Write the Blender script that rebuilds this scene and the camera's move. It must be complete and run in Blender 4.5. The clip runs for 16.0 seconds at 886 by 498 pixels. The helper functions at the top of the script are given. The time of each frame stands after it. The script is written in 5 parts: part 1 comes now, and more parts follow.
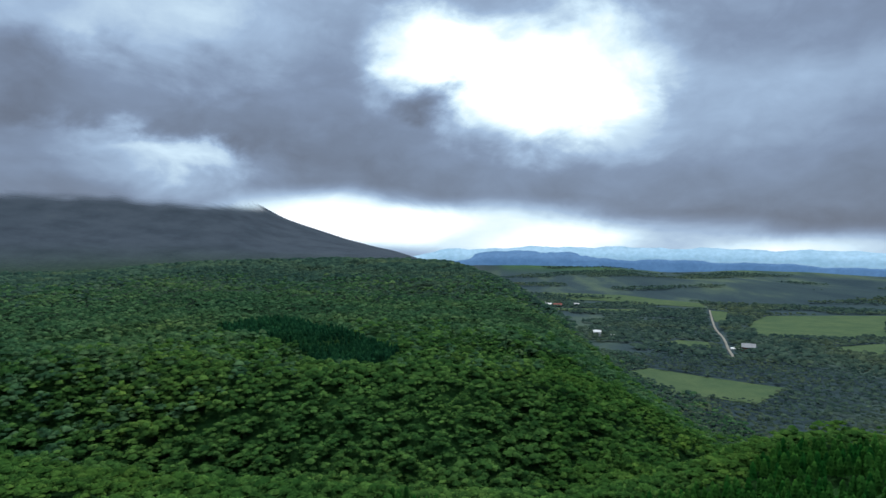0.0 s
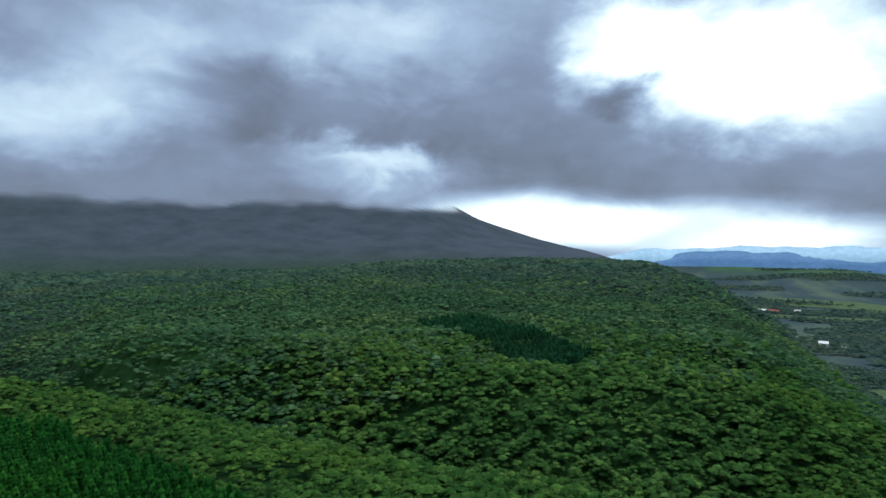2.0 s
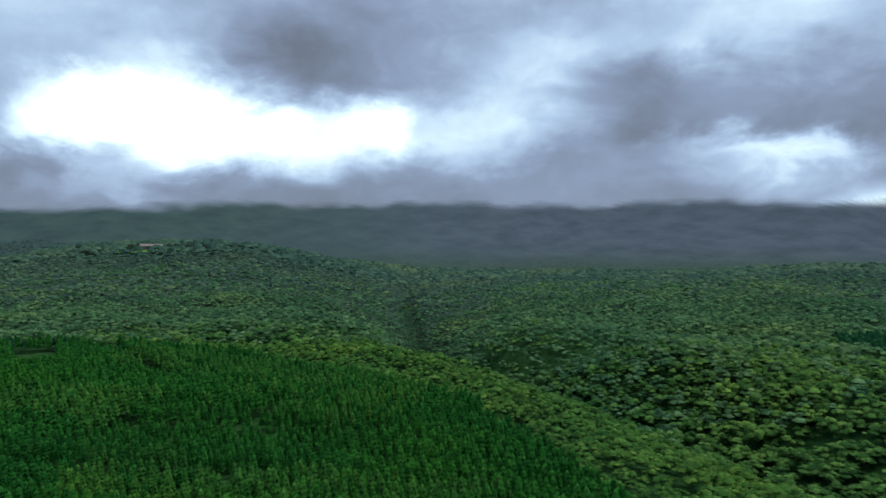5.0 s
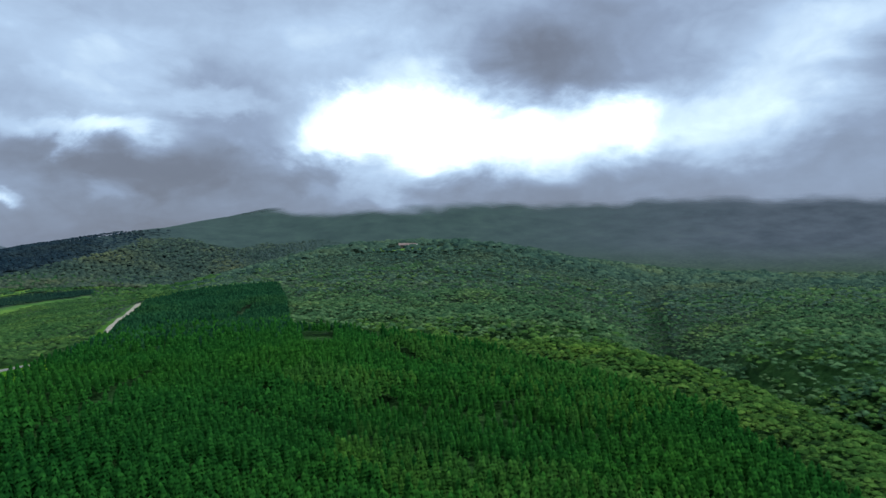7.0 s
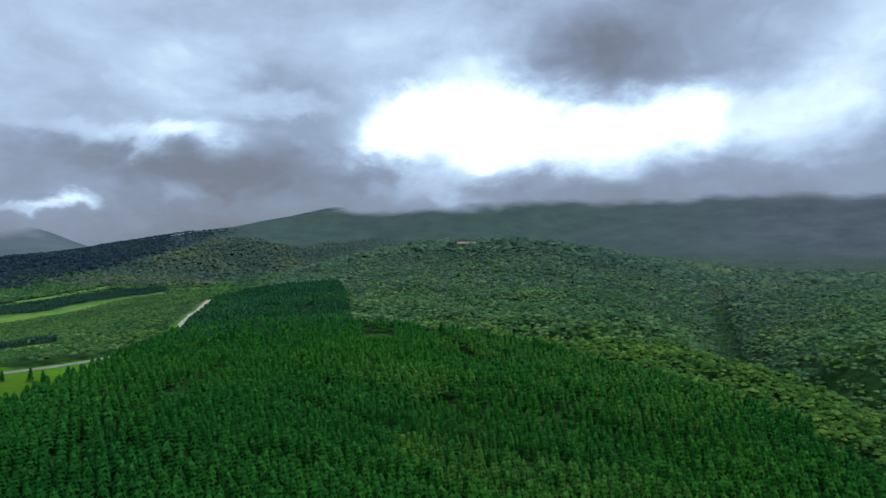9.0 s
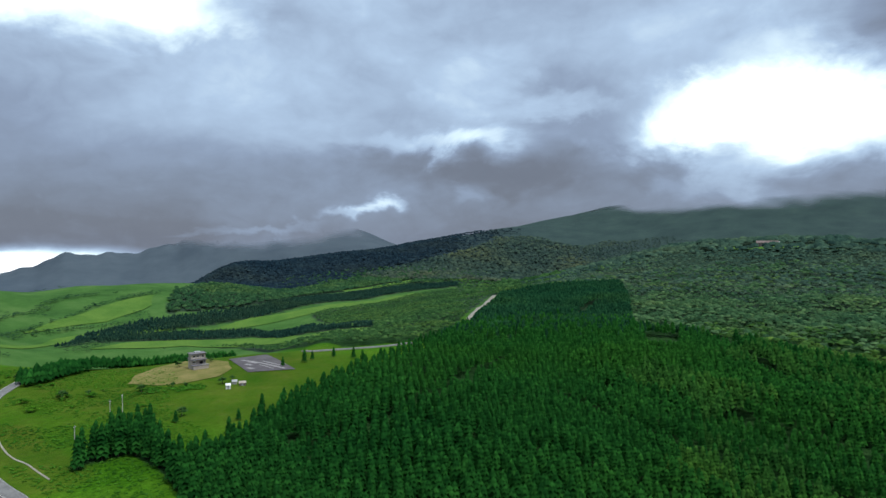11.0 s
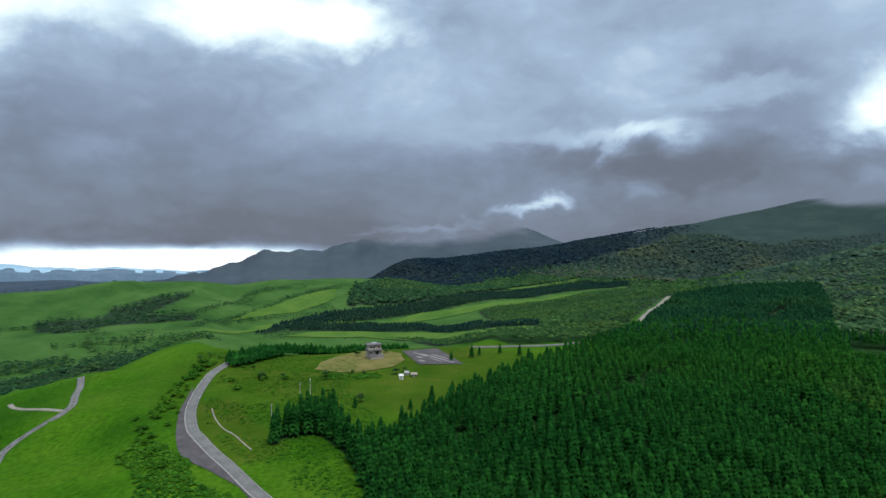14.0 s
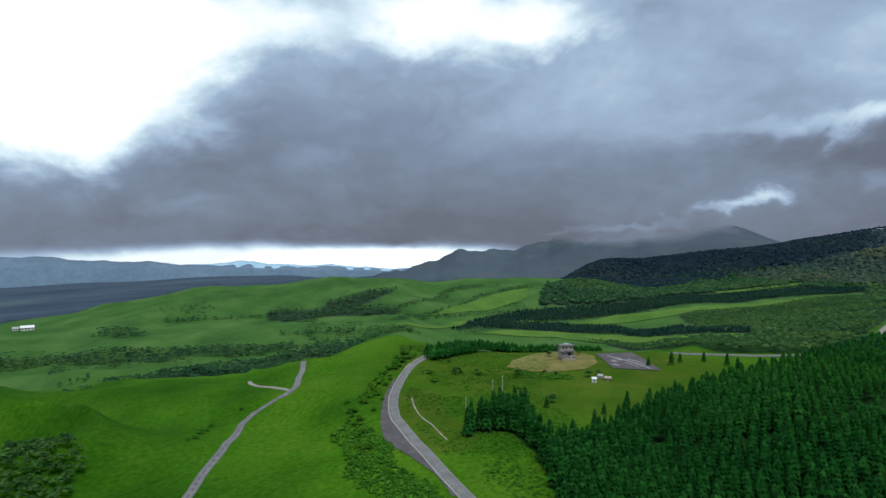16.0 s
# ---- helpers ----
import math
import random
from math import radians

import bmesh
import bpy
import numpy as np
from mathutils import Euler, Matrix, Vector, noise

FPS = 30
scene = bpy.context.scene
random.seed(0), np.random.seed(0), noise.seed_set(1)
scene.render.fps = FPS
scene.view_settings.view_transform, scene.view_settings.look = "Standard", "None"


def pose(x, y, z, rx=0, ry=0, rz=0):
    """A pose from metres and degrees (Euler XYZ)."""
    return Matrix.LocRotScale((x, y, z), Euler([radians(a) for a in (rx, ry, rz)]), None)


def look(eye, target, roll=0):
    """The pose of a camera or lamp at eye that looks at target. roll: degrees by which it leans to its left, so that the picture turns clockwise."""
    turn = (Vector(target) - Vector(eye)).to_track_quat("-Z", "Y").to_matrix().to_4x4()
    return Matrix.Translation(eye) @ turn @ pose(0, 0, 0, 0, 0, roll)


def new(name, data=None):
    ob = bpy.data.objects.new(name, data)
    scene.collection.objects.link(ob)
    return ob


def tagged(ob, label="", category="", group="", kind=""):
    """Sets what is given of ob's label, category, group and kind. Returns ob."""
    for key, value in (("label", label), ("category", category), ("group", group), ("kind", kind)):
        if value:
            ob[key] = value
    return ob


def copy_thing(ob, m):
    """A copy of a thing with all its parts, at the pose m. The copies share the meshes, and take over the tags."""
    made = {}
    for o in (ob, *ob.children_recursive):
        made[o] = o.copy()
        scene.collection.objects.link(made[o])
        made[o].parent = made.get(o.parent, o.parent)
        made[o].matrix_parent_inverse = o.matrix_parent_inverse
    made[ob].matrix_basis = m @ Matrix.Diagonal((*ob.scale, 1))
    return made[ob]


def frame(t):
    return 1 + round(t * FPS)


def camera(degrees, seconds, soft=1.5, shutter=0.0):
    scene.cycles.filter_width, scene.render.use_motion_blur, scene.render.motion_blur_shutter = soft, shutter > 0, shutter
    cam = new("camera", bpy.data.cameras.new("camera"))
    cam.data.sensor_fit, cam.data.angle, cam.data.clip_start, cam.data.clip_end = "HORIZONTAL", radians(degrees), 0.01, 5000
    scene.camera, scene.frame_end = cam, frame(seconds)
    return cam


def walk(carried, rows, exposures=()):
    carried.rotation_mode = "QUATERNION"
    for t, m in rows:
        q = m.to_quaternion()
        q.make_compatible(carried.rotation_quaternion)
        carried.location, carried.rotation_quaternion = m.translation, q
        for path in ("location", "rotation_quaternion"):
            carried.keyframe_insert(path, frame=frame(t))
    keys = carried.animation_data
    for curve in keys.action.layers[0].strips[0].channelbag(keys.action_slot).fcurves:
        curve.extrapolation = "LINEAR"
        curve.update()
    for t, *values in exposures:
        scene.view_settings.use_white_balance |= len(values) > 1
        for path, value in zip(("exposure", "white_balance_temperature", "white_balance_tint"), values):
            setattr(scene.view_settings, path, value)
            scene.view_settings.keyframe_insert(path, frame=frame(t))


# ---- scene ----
cam = camera(71.1, 16.0)

# The camera hangs in one place, EYE metres over the road's level, and turns to its left.
EYE = 80.0
TURN = [
    (0.0, 0.0, -0.56, -0.1), (0.5, 3.67, -0.60, 0.03), (1.0, 8.05, -0.60, 0.04), (1.5, 12.58, -0.57, 0.09),
    (2.0, 17.58, -0.56, 0.08), (2.5, 23.12, -0.55, 0.09), (3.0, 28.9, -0.51, 0.15), (3.5, 34.54, -0.48, 0.11),
    (4.0, 39.77, -0.48, 0.05), (4.5, 45.81, -0.48, 0.06), (5.0, 52.11, -0.50, 0.06), (5.2, 54.72, -0.50, 0.06),
    (6.25, 67.8, -0.52, 0.07), (7.3, 75.33, -0.55, 0.07), (7.5, 75.7, -0.56, 0.07), (8.0, 76.55, -0.58, 0.07),
    (8.5, 77.16, -0.64, 0.09), (9.0, 79.48, -0.66, 0.12), (9.5, 86.05, -0.64, 0.18), (10.0, 93.64, -0.65, 0.19),
    (10.2, 96.84, -0.66, 0.19), (10.9, 104.3, -0.70, 0.13), (11.6, 107.7, -0.74, 0.06), (12.3, 109.68, -0.78, 0.0),
    (12.5, 109.96, -0.79, 0.0), (13.0, 110.73, -0.84, 0.02), (13.5, 114.63, -0.85, 0.09), (14.0, 120.23, -0.84, 0.19),
    (14.5, 125.79, -0.83, 0.23), (15.0, 129.81, -0.83, 0.25), (15.5, 133.87, -0.82, 0.28), (16.0, 137.83, -0.81, 0.3)]
walk(cam, [(t, pose(0, 0, EYE, 90 + pitch, roll, yaw)) for t, yaw, pitch, roll in TURN],
     [(0, -0.08, 5950, 9), (2, -0.03, 5950, 9), (5, 0.18, 6020, 9), (9, 0.32, 6120, 9), (12.5, 0.07, 6200, 9), (14.5, -0.03, 6200, 9), (16, -0.13, 6150, 9)])

# ---- world and sun ----
world = bpy.data.worlds.new("sky")
scene.world = world
world.use_nodes = True
nt = world.node_tree
nt.nodes.clear()


def wn(kind, **inputs):
    """A world node with its inputs set by position (i0, i1, ...) or linked."""
    n = nt.nodes.new(kind)
    for key, v in inputs.items():
        if key[0] == "i" and key[1:].isdigit():
            sock = n.inputs[int(key[1:])]
            if isinstance(v, bpy.types.NodeSocket):
                nt.links.new(v, sock)
            else:
                sock.default_value = v
    return n


def wmath(op, a, b=0.0, c=0.0):
    n = wn("ShaderNodeMath", i0=a, i1=b, i2=c)
    n.operation = op
    return n.outputs[0]


def wvec(op, a, b=(0, 0, 0), out=0):
    n = wn("ShaderNodeVectorMath", i0=a, i1=b)
    n.operation = op
    return n.outputs[out]


def wramp(value, stops):
    n = wn("ShaderNodeValToRGB", i0=value)
    n.color_ramp.interpolation = "LINEAR"
    while len(n.color_ramp.elements) < len(stops):
        n.color_ramp.elements.new(0.5)
    for e, (p, c) in zip(n.color_ramp.elements, stops):
        e.position, e.color = p, (*c, 1)
    return n.outputs[0]


way = wn("ShaderNodeTexCoord").outputs["Generated"]
xyz = wn("ShaderNodeSeparateXYZ", i0=way)
up = wmath("MULTIPLY", wmath("ARCSINE", xyz.outputs[2]), 57.2958)
round_ = wmath("MULTIPLY", wmath("ARCTAN2", wmath("MULTIPLY", xyz.outputs[0], -1.0), xyz.outputs[1]), 57.2958)
# bearings run on past 180 degrees, the seam lies behind
round_ = wmath("ADD", round_, wmath("MULTIPLY", wmath("LESS_THAN", round_, -100.0), 360.0))
flat = wn("ShaderNodeCombineXYZ", i0=round_, i1=up).outputs[0]


def cloud_noise(scale, detail, rough, distort, stretch, shift):
    m = wvec("ADD", wvec("MULTIPLY", way, stretch), shift)
    n = wn("ShaderNodeTexNoise")
    nt.links.new(m, n.inputs["Vector"])
    n.inputs["Scale"].default_value, n.inputs["Detail"].default_value = scale, detail
    n.inputs["Roughness"].default_value, n.inputs["Distortion"].default_value = rough, distort
    return n


big = cloud_noise(2.6, 5.0, 0.5, 0.3, (1, 1, 2.2), (3.1, 0.4, 1.7))
fine = cloud_noise(6.0, 7.0, 0.55, 0.4, (1, 1, 1.9), (0.3, 2.4, 5.2))
puff = cloud_noise(15.0, 5.0, 0.52, 0.3, (1, 1, 1.5), (4.3, 1.4, 0.2))
# ragged edges: the bearings wander with the noise
wander = wvec("MULTIPLY", wvec("SUBTRACT", fine.outputs["Color"], (0.5, 0.5, 0.5)), (10, 6.5, 0))
wander2 = wvec("MULTIPLY", wvec("SUBTRACT", puff.outputs["Color"], (0.5, 0.5, 0.5)), (4.5, 3.2, 0))
ragged = wvec("ADD", wvec("ADD", flat, wander), wander2)
slight = wvec("ADD", flat, wvec("MULTIPLY", wander, (0.6, 0.2, 0)))


def opening(az, el, wide, high, amount, where, edge=1.45, core=0.3):
    """A thin place or break in the cloud: bearing, height, half widths in degrees."""
    d = wvec("LENGTH", wvec("MULTIPLY", wvec("SUBTRACT", where, (az, el, 0)), (1 / wide, 1 / high, 0)), out=1)
    n = wn("ShaderNodeMapRange", i0=d, i1=edge, i2=core, i3=0.0, i4=amount)
    n.interpolation_type = "SMOOTHSTEP"
    return n.outputs[0]


# breaks in the cloud and its lit billows: bearing, height, half widths in degrees, strength
BREAKS_EAST = [(-10.6, 15.7, 9.3, 5.1, 0.46), (0.7, 16.7, 6.0, 3.9, 0.4), (-7.6, 12.2, 6.7, 4.1, 0.36), (-16.6, 10.2, 3.8, 3.3, 0.14), (22.5, 7.6, 4.9, 1.6, 0.15),
    (28.4, 8.7, 4.8, 1.4, 0.08), (58.1, 11.7, 3.2, 2.7, 0.06), (28.7, 18.1, 14.5, 3.8, 0.15), (19.7, 14.7, 7.4, 2.6, 0.04), (22.8, 6.6, 8.5, 2.4, 0.11),
    (30.4, 8.7, 3.6, 1.5, 0.06)]
BREAKS_MIDDLE = [(75.0, 9.7, 8.4, 2.5, 0.09), (57.0, 11.6, 2.9, 2.3, 0.09), (61.1, 13.0, 3.6, 2.0, 0.05), (72.2, 9.5, 15.0, 3.9, 0.38), (80.5, 11.0, 6.2, 2.6, 0.16),
    (52.0, 10.4, 12.4, 3.8, 0.19), (44.0, 15.7, 5.5, 3.5, 0.1), (76.3, 14.2, 3.7, 2.9, 0.09), (95.0, 11.6, 4.7, 1.2, 0.09), (105.2, 9.2, 7.3, 1.0, 0.07),
    (111.3, 2.5, 1.8, 0.8, 0.13), (81.5, 4.9, 4.7, 1.6, 0.1), (102.9, 3.6, 1.9, 0.8, 0.05)]
BREAKS_WEST = [(76.5, 9.1, 6.2, 5.0, 0.08), (84.8, 9.2, 5.6, 1.6, 0.07), (105.5, 9.1, 6.7, 1.1, 0.05), (112.5, 2.2, 3.1, 0.5, 0.13), (109.5, 2.8, 1.5, 0.7, 0.15),
    (121.5, 1.2, 6.0, 0.5, 0.09), (101.9, 3.8, 2.3, 1.2, 0.06), (138.0, 18.0, 12.2, 3.2, 0.08), (101.1, 9.1, 5.2, 1.6, 0.13), (101.9, 14.1, 5.6, 3.5, 0.1),
    (149.4, 7.2, 3.4, 1.5, 0.08), (159.8, 3.4, 3.4, 0.8, 0.05)]
BREAKS_FAR_WEST = [(168.7, 14.0, 10.9, 6.9, 0.5), (159.4, 17.9, 8.9, 4.5, 0.26), (168.7, 8.3, 5.3, 3.2, 0.24), (135.1, 19.9, 9.4, 3.4, 0.3),
    (126.3, 19.6, 6.2, 2.3, 0.12), (149.4, 19.5, 9.7, 3.0, 0.12), (83.5, 15.3, 8.4, 5.1, 0.06)]
# thicker, darker masses
SHADES_EAST = [(13.0, 12.5, 8.4, 8.1, -0.07), (1.3, 12.7, 2.3, 1.9, -0.2), (-6.0, 5.2, 22.7, 2.6, -0.05), (-25.2, 2.1, 12.4, 1.4, -0.06), (33.4, 13.3, 4.7, 3.1, -0.02),
    (25.5, 11.9, 15.1, 4.2, -0.06), (54.4, 13.9, 7.2, 1.4, -0.04)]
SHADES_WEST = [(69.5, 15.6, 8.1, 5.0, -0.06), (83.7, 7.1, 5.7, 1.8, -0.05), (33.2, 12.2, 4.4, 4.0, -0.08), (21.6, 10.7, 7.0, 1.7, -0.07), (64.0, 14.6, 5.9, 4.3, -0.13),
    (98.7, 6.2, 15.4, 2.7, -0.06), (109.1, 6.0, 15.1, 2.9, -0.05), (83.1, 5.8, 2.3, 1.2, -0.07)]
SHADES_FAR = [(127.8, 17.8, 33.1, 9.9, 0.06), (143.4, 0.8, 21.8, 2.1, -0.04), (122.7, 4.9, 16.6, 2.8, -0.02), (145.4, 12.8, 11.5, 5.6, -0.02),
    (166.2, 2.9, 6.7, 1.6, -0.05), (107.4, 7.4, 8.0, 1.7, -0.05)]
BANDS = [  # clear strips under the cloud's foot
    (10, 2.0, 11, 2.9, 0.5), (-4, 1.0, 12, 3.0, 0.42), (-20, -0.4, 14, 2.6, 0.3), (-34, -1.2, 11, 2.2, 0.26),
    (140, -1.9, 14, 1.5, 0.5), (158, -1.9, 20, 1.6, 0.5)]
light = wmath("ADD", wmath("MULTIPLY", big.outputs[0], 0.40), wmath("MULTIPLY", fine.outputs[0], 0.12))
light = wmath("ADD", light, wmath("MULTIPLY", wmath("ABSOLUTE", wmath("SUBTRACT", puff.outputs[0], 0.5)), 0.13))
light = wmath("ADD", light, 0.095)
# a dark foot over the hills, thinner cloud overhead
foot = wn("ShaderNodeMapRange", i0=up, i1=1.0, i2=13.0, i3=-0.10, i4=0.04)
light = wmath("ADD", light, foot.outputs[0])
high_up = wn("ShaderNodeMapRange", i0=up, i1=22.0, i2=50.0, i3=0.0, i4=0.35)
light = wmath("ADD", light, high_up.outputs[0])
for a in BREAKS_EAST + BREAKS_MIDDLE + BREAKS_WEST + BREAKS_FAR_WEST:
    light = wmath("ADD", light, opening(*a, ragged))
for a in SHADES_EAST + SHADES_WEST + SHADES_FAR:
    light = wmath("ADD", light, opening(*a, ragged, 1.6, 0.1))
for a in BANDS:
    light = wmath("ADD", light, opening(*a, slight, 1.3, 0.42))
cloud = wramp(light, [(0.0, (0.10, 0.11, 0.14)), (0.2, (0.148, 0.165, 0.206)), (0.36, (0.245, 0.30, 0.40)),
                      (0.5, (0.41, 0.52, 0.66)), (0.64, (0.72, 0.86, 0.92)), (0.80, (1.0, 1.0, 1.0))])
gain = wn("ShaderNodeMapRange", i0=light, i1=0.6, i2=1.1, i3=1.0, i4=1.5).outputs[0]
cloud = wvec("MULTIPLY", cloud, wn("ShaderNodeCombineXYZ", i0=gain, i1=gain, i2=gain).outputs[0])
air = wn("ShaderNodeTexSky")
air.sky_type, air.sun_disc = "NISHITA", False
air.sun_elevation, air.sun_rotation = radians(63), radians(20)
# what is blue behind the cloud shows a little through it
both = wvec("ADD", cloud, wvec("MULTIPLY", air.outputs[0], (0.004, 0.004, 0.004)))
back = wn("ShaderNodeBackground", i0=both, i1=1.0)
nt.links.new(back.outputs[0], wn("ShaderNodeOutputWorld").inputs[0])

sun = new("sun", bpy.data.lights.new("sun", "SUN"))
sun.data.energy, sun.data.angle, sun.data.color = 2.0, radians(14), (1.0, 0.97, 0.9)
sun.matrix_world = look((340, 940, 1950), (0, 0, 0))


# ---- materials ----
def material(name, rough=0.85, metal=0.0, spec=0.3):
    m = bpy.data.materials.new(name)
    m.use_nodes = True
    p = m.node_tree.nodes["Principled BSDF"]
    p.inputs["Roughness"].default_value, p.inputs["Metallic"].default_value = rough, metal
    p.inputs["Specular IOR Level"].default_value = spec
    return m, m.node_tree, p


def tex(t, scale, detail=4.0, rough=0.55, where="Position", stretch=None):
    """Noise in world metres (Position) or on the thing (Object): size in metres is about 1 / scale."""
    n = t.nodes.new("ShaderNodeTexNoise")
    n.inputs["Scale"].default_value, n.inputs["Detail"].default_value, n.inputs["Roughness"].default_value = scale, detail, rough
    src = t.nodes.new("ShaderNodeNewGeometry").outputs["Position"] if where == "Position" else t.nodes.new("ShaderNodeTexCoord").outputs["Object"]
    if stretch:
        v = t.nodes.new("ShaderNodeVectorMath")
        v.operation = "MULTIPLY"
        v.inputs[1].default_value = stretch
        t.links.new(src, v.inputs[0])
        src = v.outputs[0]
    t.links.new(src, n.inputs["Vector"])
    return n.outputs[0]


def ramp(t, value, stops):
    n = t.nodes.new("ShaderNodeValToRGB")
    while len(n.color_ramp.elements) < len(stops):
        n.color_ramp.elements.new(0.5)
    for e, (p, c) in zip(n.color_ramp.elements, stops):
        e.position, e.color = p, (*c, 1)
    t.links.new(value, n.inputs[0])
    return n.outputs[0]


def blend(t, k, a, b, how="MIX"):
    n = t.nodes.new("ShaderNodeMix")
    n.data_type, n.blend_type = "RGBA", how
    for sock, v in ((n.inputs[0], k), (n.inputs[6], a), (n.inputs[7], b)):
        if isinstance(v, bpy.types.NodeSocket):
            t.links.new(v, sock)
        else:
            sock.default_value = v if isinstance(v, float) else (*v, 1)
    return n.outputs[2]


def bump(t, p, value, height, strength=1.0):
    n = t.nodes.new("ShaderNodeBump")
    n.inputs["Strength"].default_value, n.inputs["Distance"].default_value = strength, height
    t.links.new(value, n.inputs["Height"])
    t.links.new(n.outputs[0], p.inputs["Normal"])


def mottled(name, dark, light, size, rough=0.85, relief=0.0, where="Position", metal=0.0, spec=0.3, fine=8.0):
    """Two tones in patches of that size, with finer grain over them."""
    m, t, p = material(name, rough, metal, spec)
    a, b = tex(t, 1 / size, 5, 0.6, where), tex(t, fine / size, 4, 0.6, where)
    base = ramp(t, a, [(0.35, dark), (0.65, light)])
    grain = ramp(t, b, [(0.3, (0.78, 0.78, 0.78)), (0.7, (1.15, 1.15, 1.15))])
    t.links.new(blend(t, 1.0, base, grain, "MULTIPLY"), p.inputs["Base Color"])
    if relief:
        bump(t, p, b, relief)
    return m


def foliage(name, dark, mid, light, patch, tree_size=8.0, spray_size=1.1, grit=0.75):
    """Leaves: tone by leaf clump, by tree and by stand."""
    m, t, p = material(name, 0.9, spec=0.0)
    island = t.nodes.new("ShaderNodeNewGeometry").outputs["Random Per Island"]
    by_leaf = ramp(t, island, [(0.0, dark), (0.55, mid), (1.0, light)])
    stand = ramp(t, tex(t, 1 / patch, 4, 0.6), [(0.32, (0.66, 0.76, 0.85)), (0.5, (1, 1, 1)), (0.7, (1.45, 1.18, 0.9))])
    tree = ramp(t, tex(t, 1 / tree_size, 3, 0.6), [(0.3, (0.52, 0.57, 0.6)), (0.7, (1.5, 1.4, 1.2))])
    spray = tex(t, 1 / spray_size, 3, 0.7)
    tone = ramp(t, spray, [(0.32, (1 - 0.34 * grit, 1 - 0.33 * grit, 1 - 0.33 * grit)), (0.5, (1, 1, 1)), (0.68, (1 + 0.35 * grit, 1 + 0.3 * grit, 1 + 0.24 * grit))])
    c = blend(t, 1.0, blend(t, 1.0, by_leaf, stand, "MULTIPLY"), tree, "MULTIPLY")
    t.links.new(blend(t, 1.0, c, tone, "MULTIPLY"), p.inputs["Base Color"])
    bump(t, p, spray, 0.35 * spray_size, 0.8 * grit)
    return m


NEEDLES = foliage("needles", (0.007, 0.040, 0.008), (0.010, 0.054, 0.010), (0.015, 0.072, 0.013), 160, 3.6, 0.6, 0.35)
LARCH = foliage("larch needles", (0.014, 0.054, 0.010), (0.019, 0.068, 0.013), (0.026, 0.084, 0.016), 90, 3.6, 0.6, 0.35)
LEAVES = foliage("leaves", (0.016, 0.046, 0.014), (0.033, 0.083, 0.022), (0.062, 0.128, 0.034), 130, 7.0, 0.9)
LIGHT_LEAVES = foliage("light leaves", (0.018, 0.052, 0.013), (0.033, 0.084, 0.019), (0.057, 0.120, 0.028), 90, 7.0, 0.9)
# far, middle, slope and plain leaves: haze is mixed into their green
FAR_HAZE_LEAVES = foliage("far leaves in haze", (0.024, 0.050, 0.042), (0.036, 0.070, 0.054), (0.052, 0.094, 0.066), 260, 16.0, 3.0)
MID_HAZE_LEAVES = foliage("middle leaves in haze", (0.020, 0.052, 0.026), (0.036, 0.084, 0.040), (0.061, 0.118, 0.056), 150, 10.0, 1.4)
# bluish haze is mixed into this needle colour
HAZE_NEEDLES = foliage("far needles in haze", (0.006, 0.026, 0.013), (0.009, 0.038, 0.018), (0.014, 0.054, 0.023), 160, 6.0, 1.6)
SCRUB = foliage("scrub", (0.020, 0.074, 0.007), (0.032, 0.108, 0.011), (0.052, 0.142, 0.017), 40, 3.0, 0.5)
SLOPE_HAZE_LEAVES = foliage("slope leaves in haze", (0.024, 0.042, 0.038), (0.033, 0.056, 0.048), (0.044, 0.072, 0.056), 260, 20.0, 4.0, 0.5)
VALLEY_LEAVES = foliage("valley leaves", (0.018, 0.050, 0.018), (0.028, 0.072, 0.025), (0.044, 0.098, 0.034), 120, 9.0, 2.0)
# the ridge's blue is distance haze put into the needle colour
RIDGE_HAZE_NEEDLES = foliage("ridge needles in haze", (0.009, 0.018, 0.029), (0.012, 0.024, 0.037), (0.017, 0.033, 0.046), 400, 30.0, 6.0, 0.3)
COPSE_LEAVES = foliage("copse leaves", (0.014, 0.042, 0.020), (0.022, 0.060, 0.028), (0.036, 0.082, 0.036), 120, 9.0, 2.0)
DARK_NEEDLES = foliage("dark needles", (0.006, 0.019, 0.016), (0.010, 0.030, 0.024), (0.018, 0.048, 0.034), 160)
PLAIN_HAZE_LEAVES = foliage("leaves of the plain in haze", (0.026, 0.048, 0.044), (0.038, 0.066, 0.056), (0.054, 0.086, 0.068), 300, 20.0, 4.0, 0.6)
BARK = mottled("bark", (0.05, 0.035, 0.025), (0.13, 0.10, 0.08), 0.5, 0.9)
ASPHALT = mottled("asphalt", (0.115, 0.115, 0.115), (0.17, 0.17, 0.168), 5.0, 0.8, 0.004)
OLD_ASPHALT = mottled("old asphalt", (0.055, 0.050, 0.055), (0.095, 0.085, 0.092), 7.0, 0.85, 0.004)
GRAVEL = mottled("gravel", (0.18, 0.17, 0.14), (0.28, 0.26, 0.22), 4.0, 0.9, 0.01)
CONCRETE = mottled("concrete", (0.33, 0.32, 0.30), (0.46, 0.45, 0.42), 2.5, 0.85, 0.003)
LINE_PAINT = mottled("line paint", (0.24, 0.24, 0.235), (0.42, 0.42, 0.41), 1.2, 0.7)
FIELD_GREEN = mottled("field grass", (0.054, 0.124, 0.022), (0.088, 0.164, 0.030), 60, 0.9, 0.3, spec=0.02, fine=25)
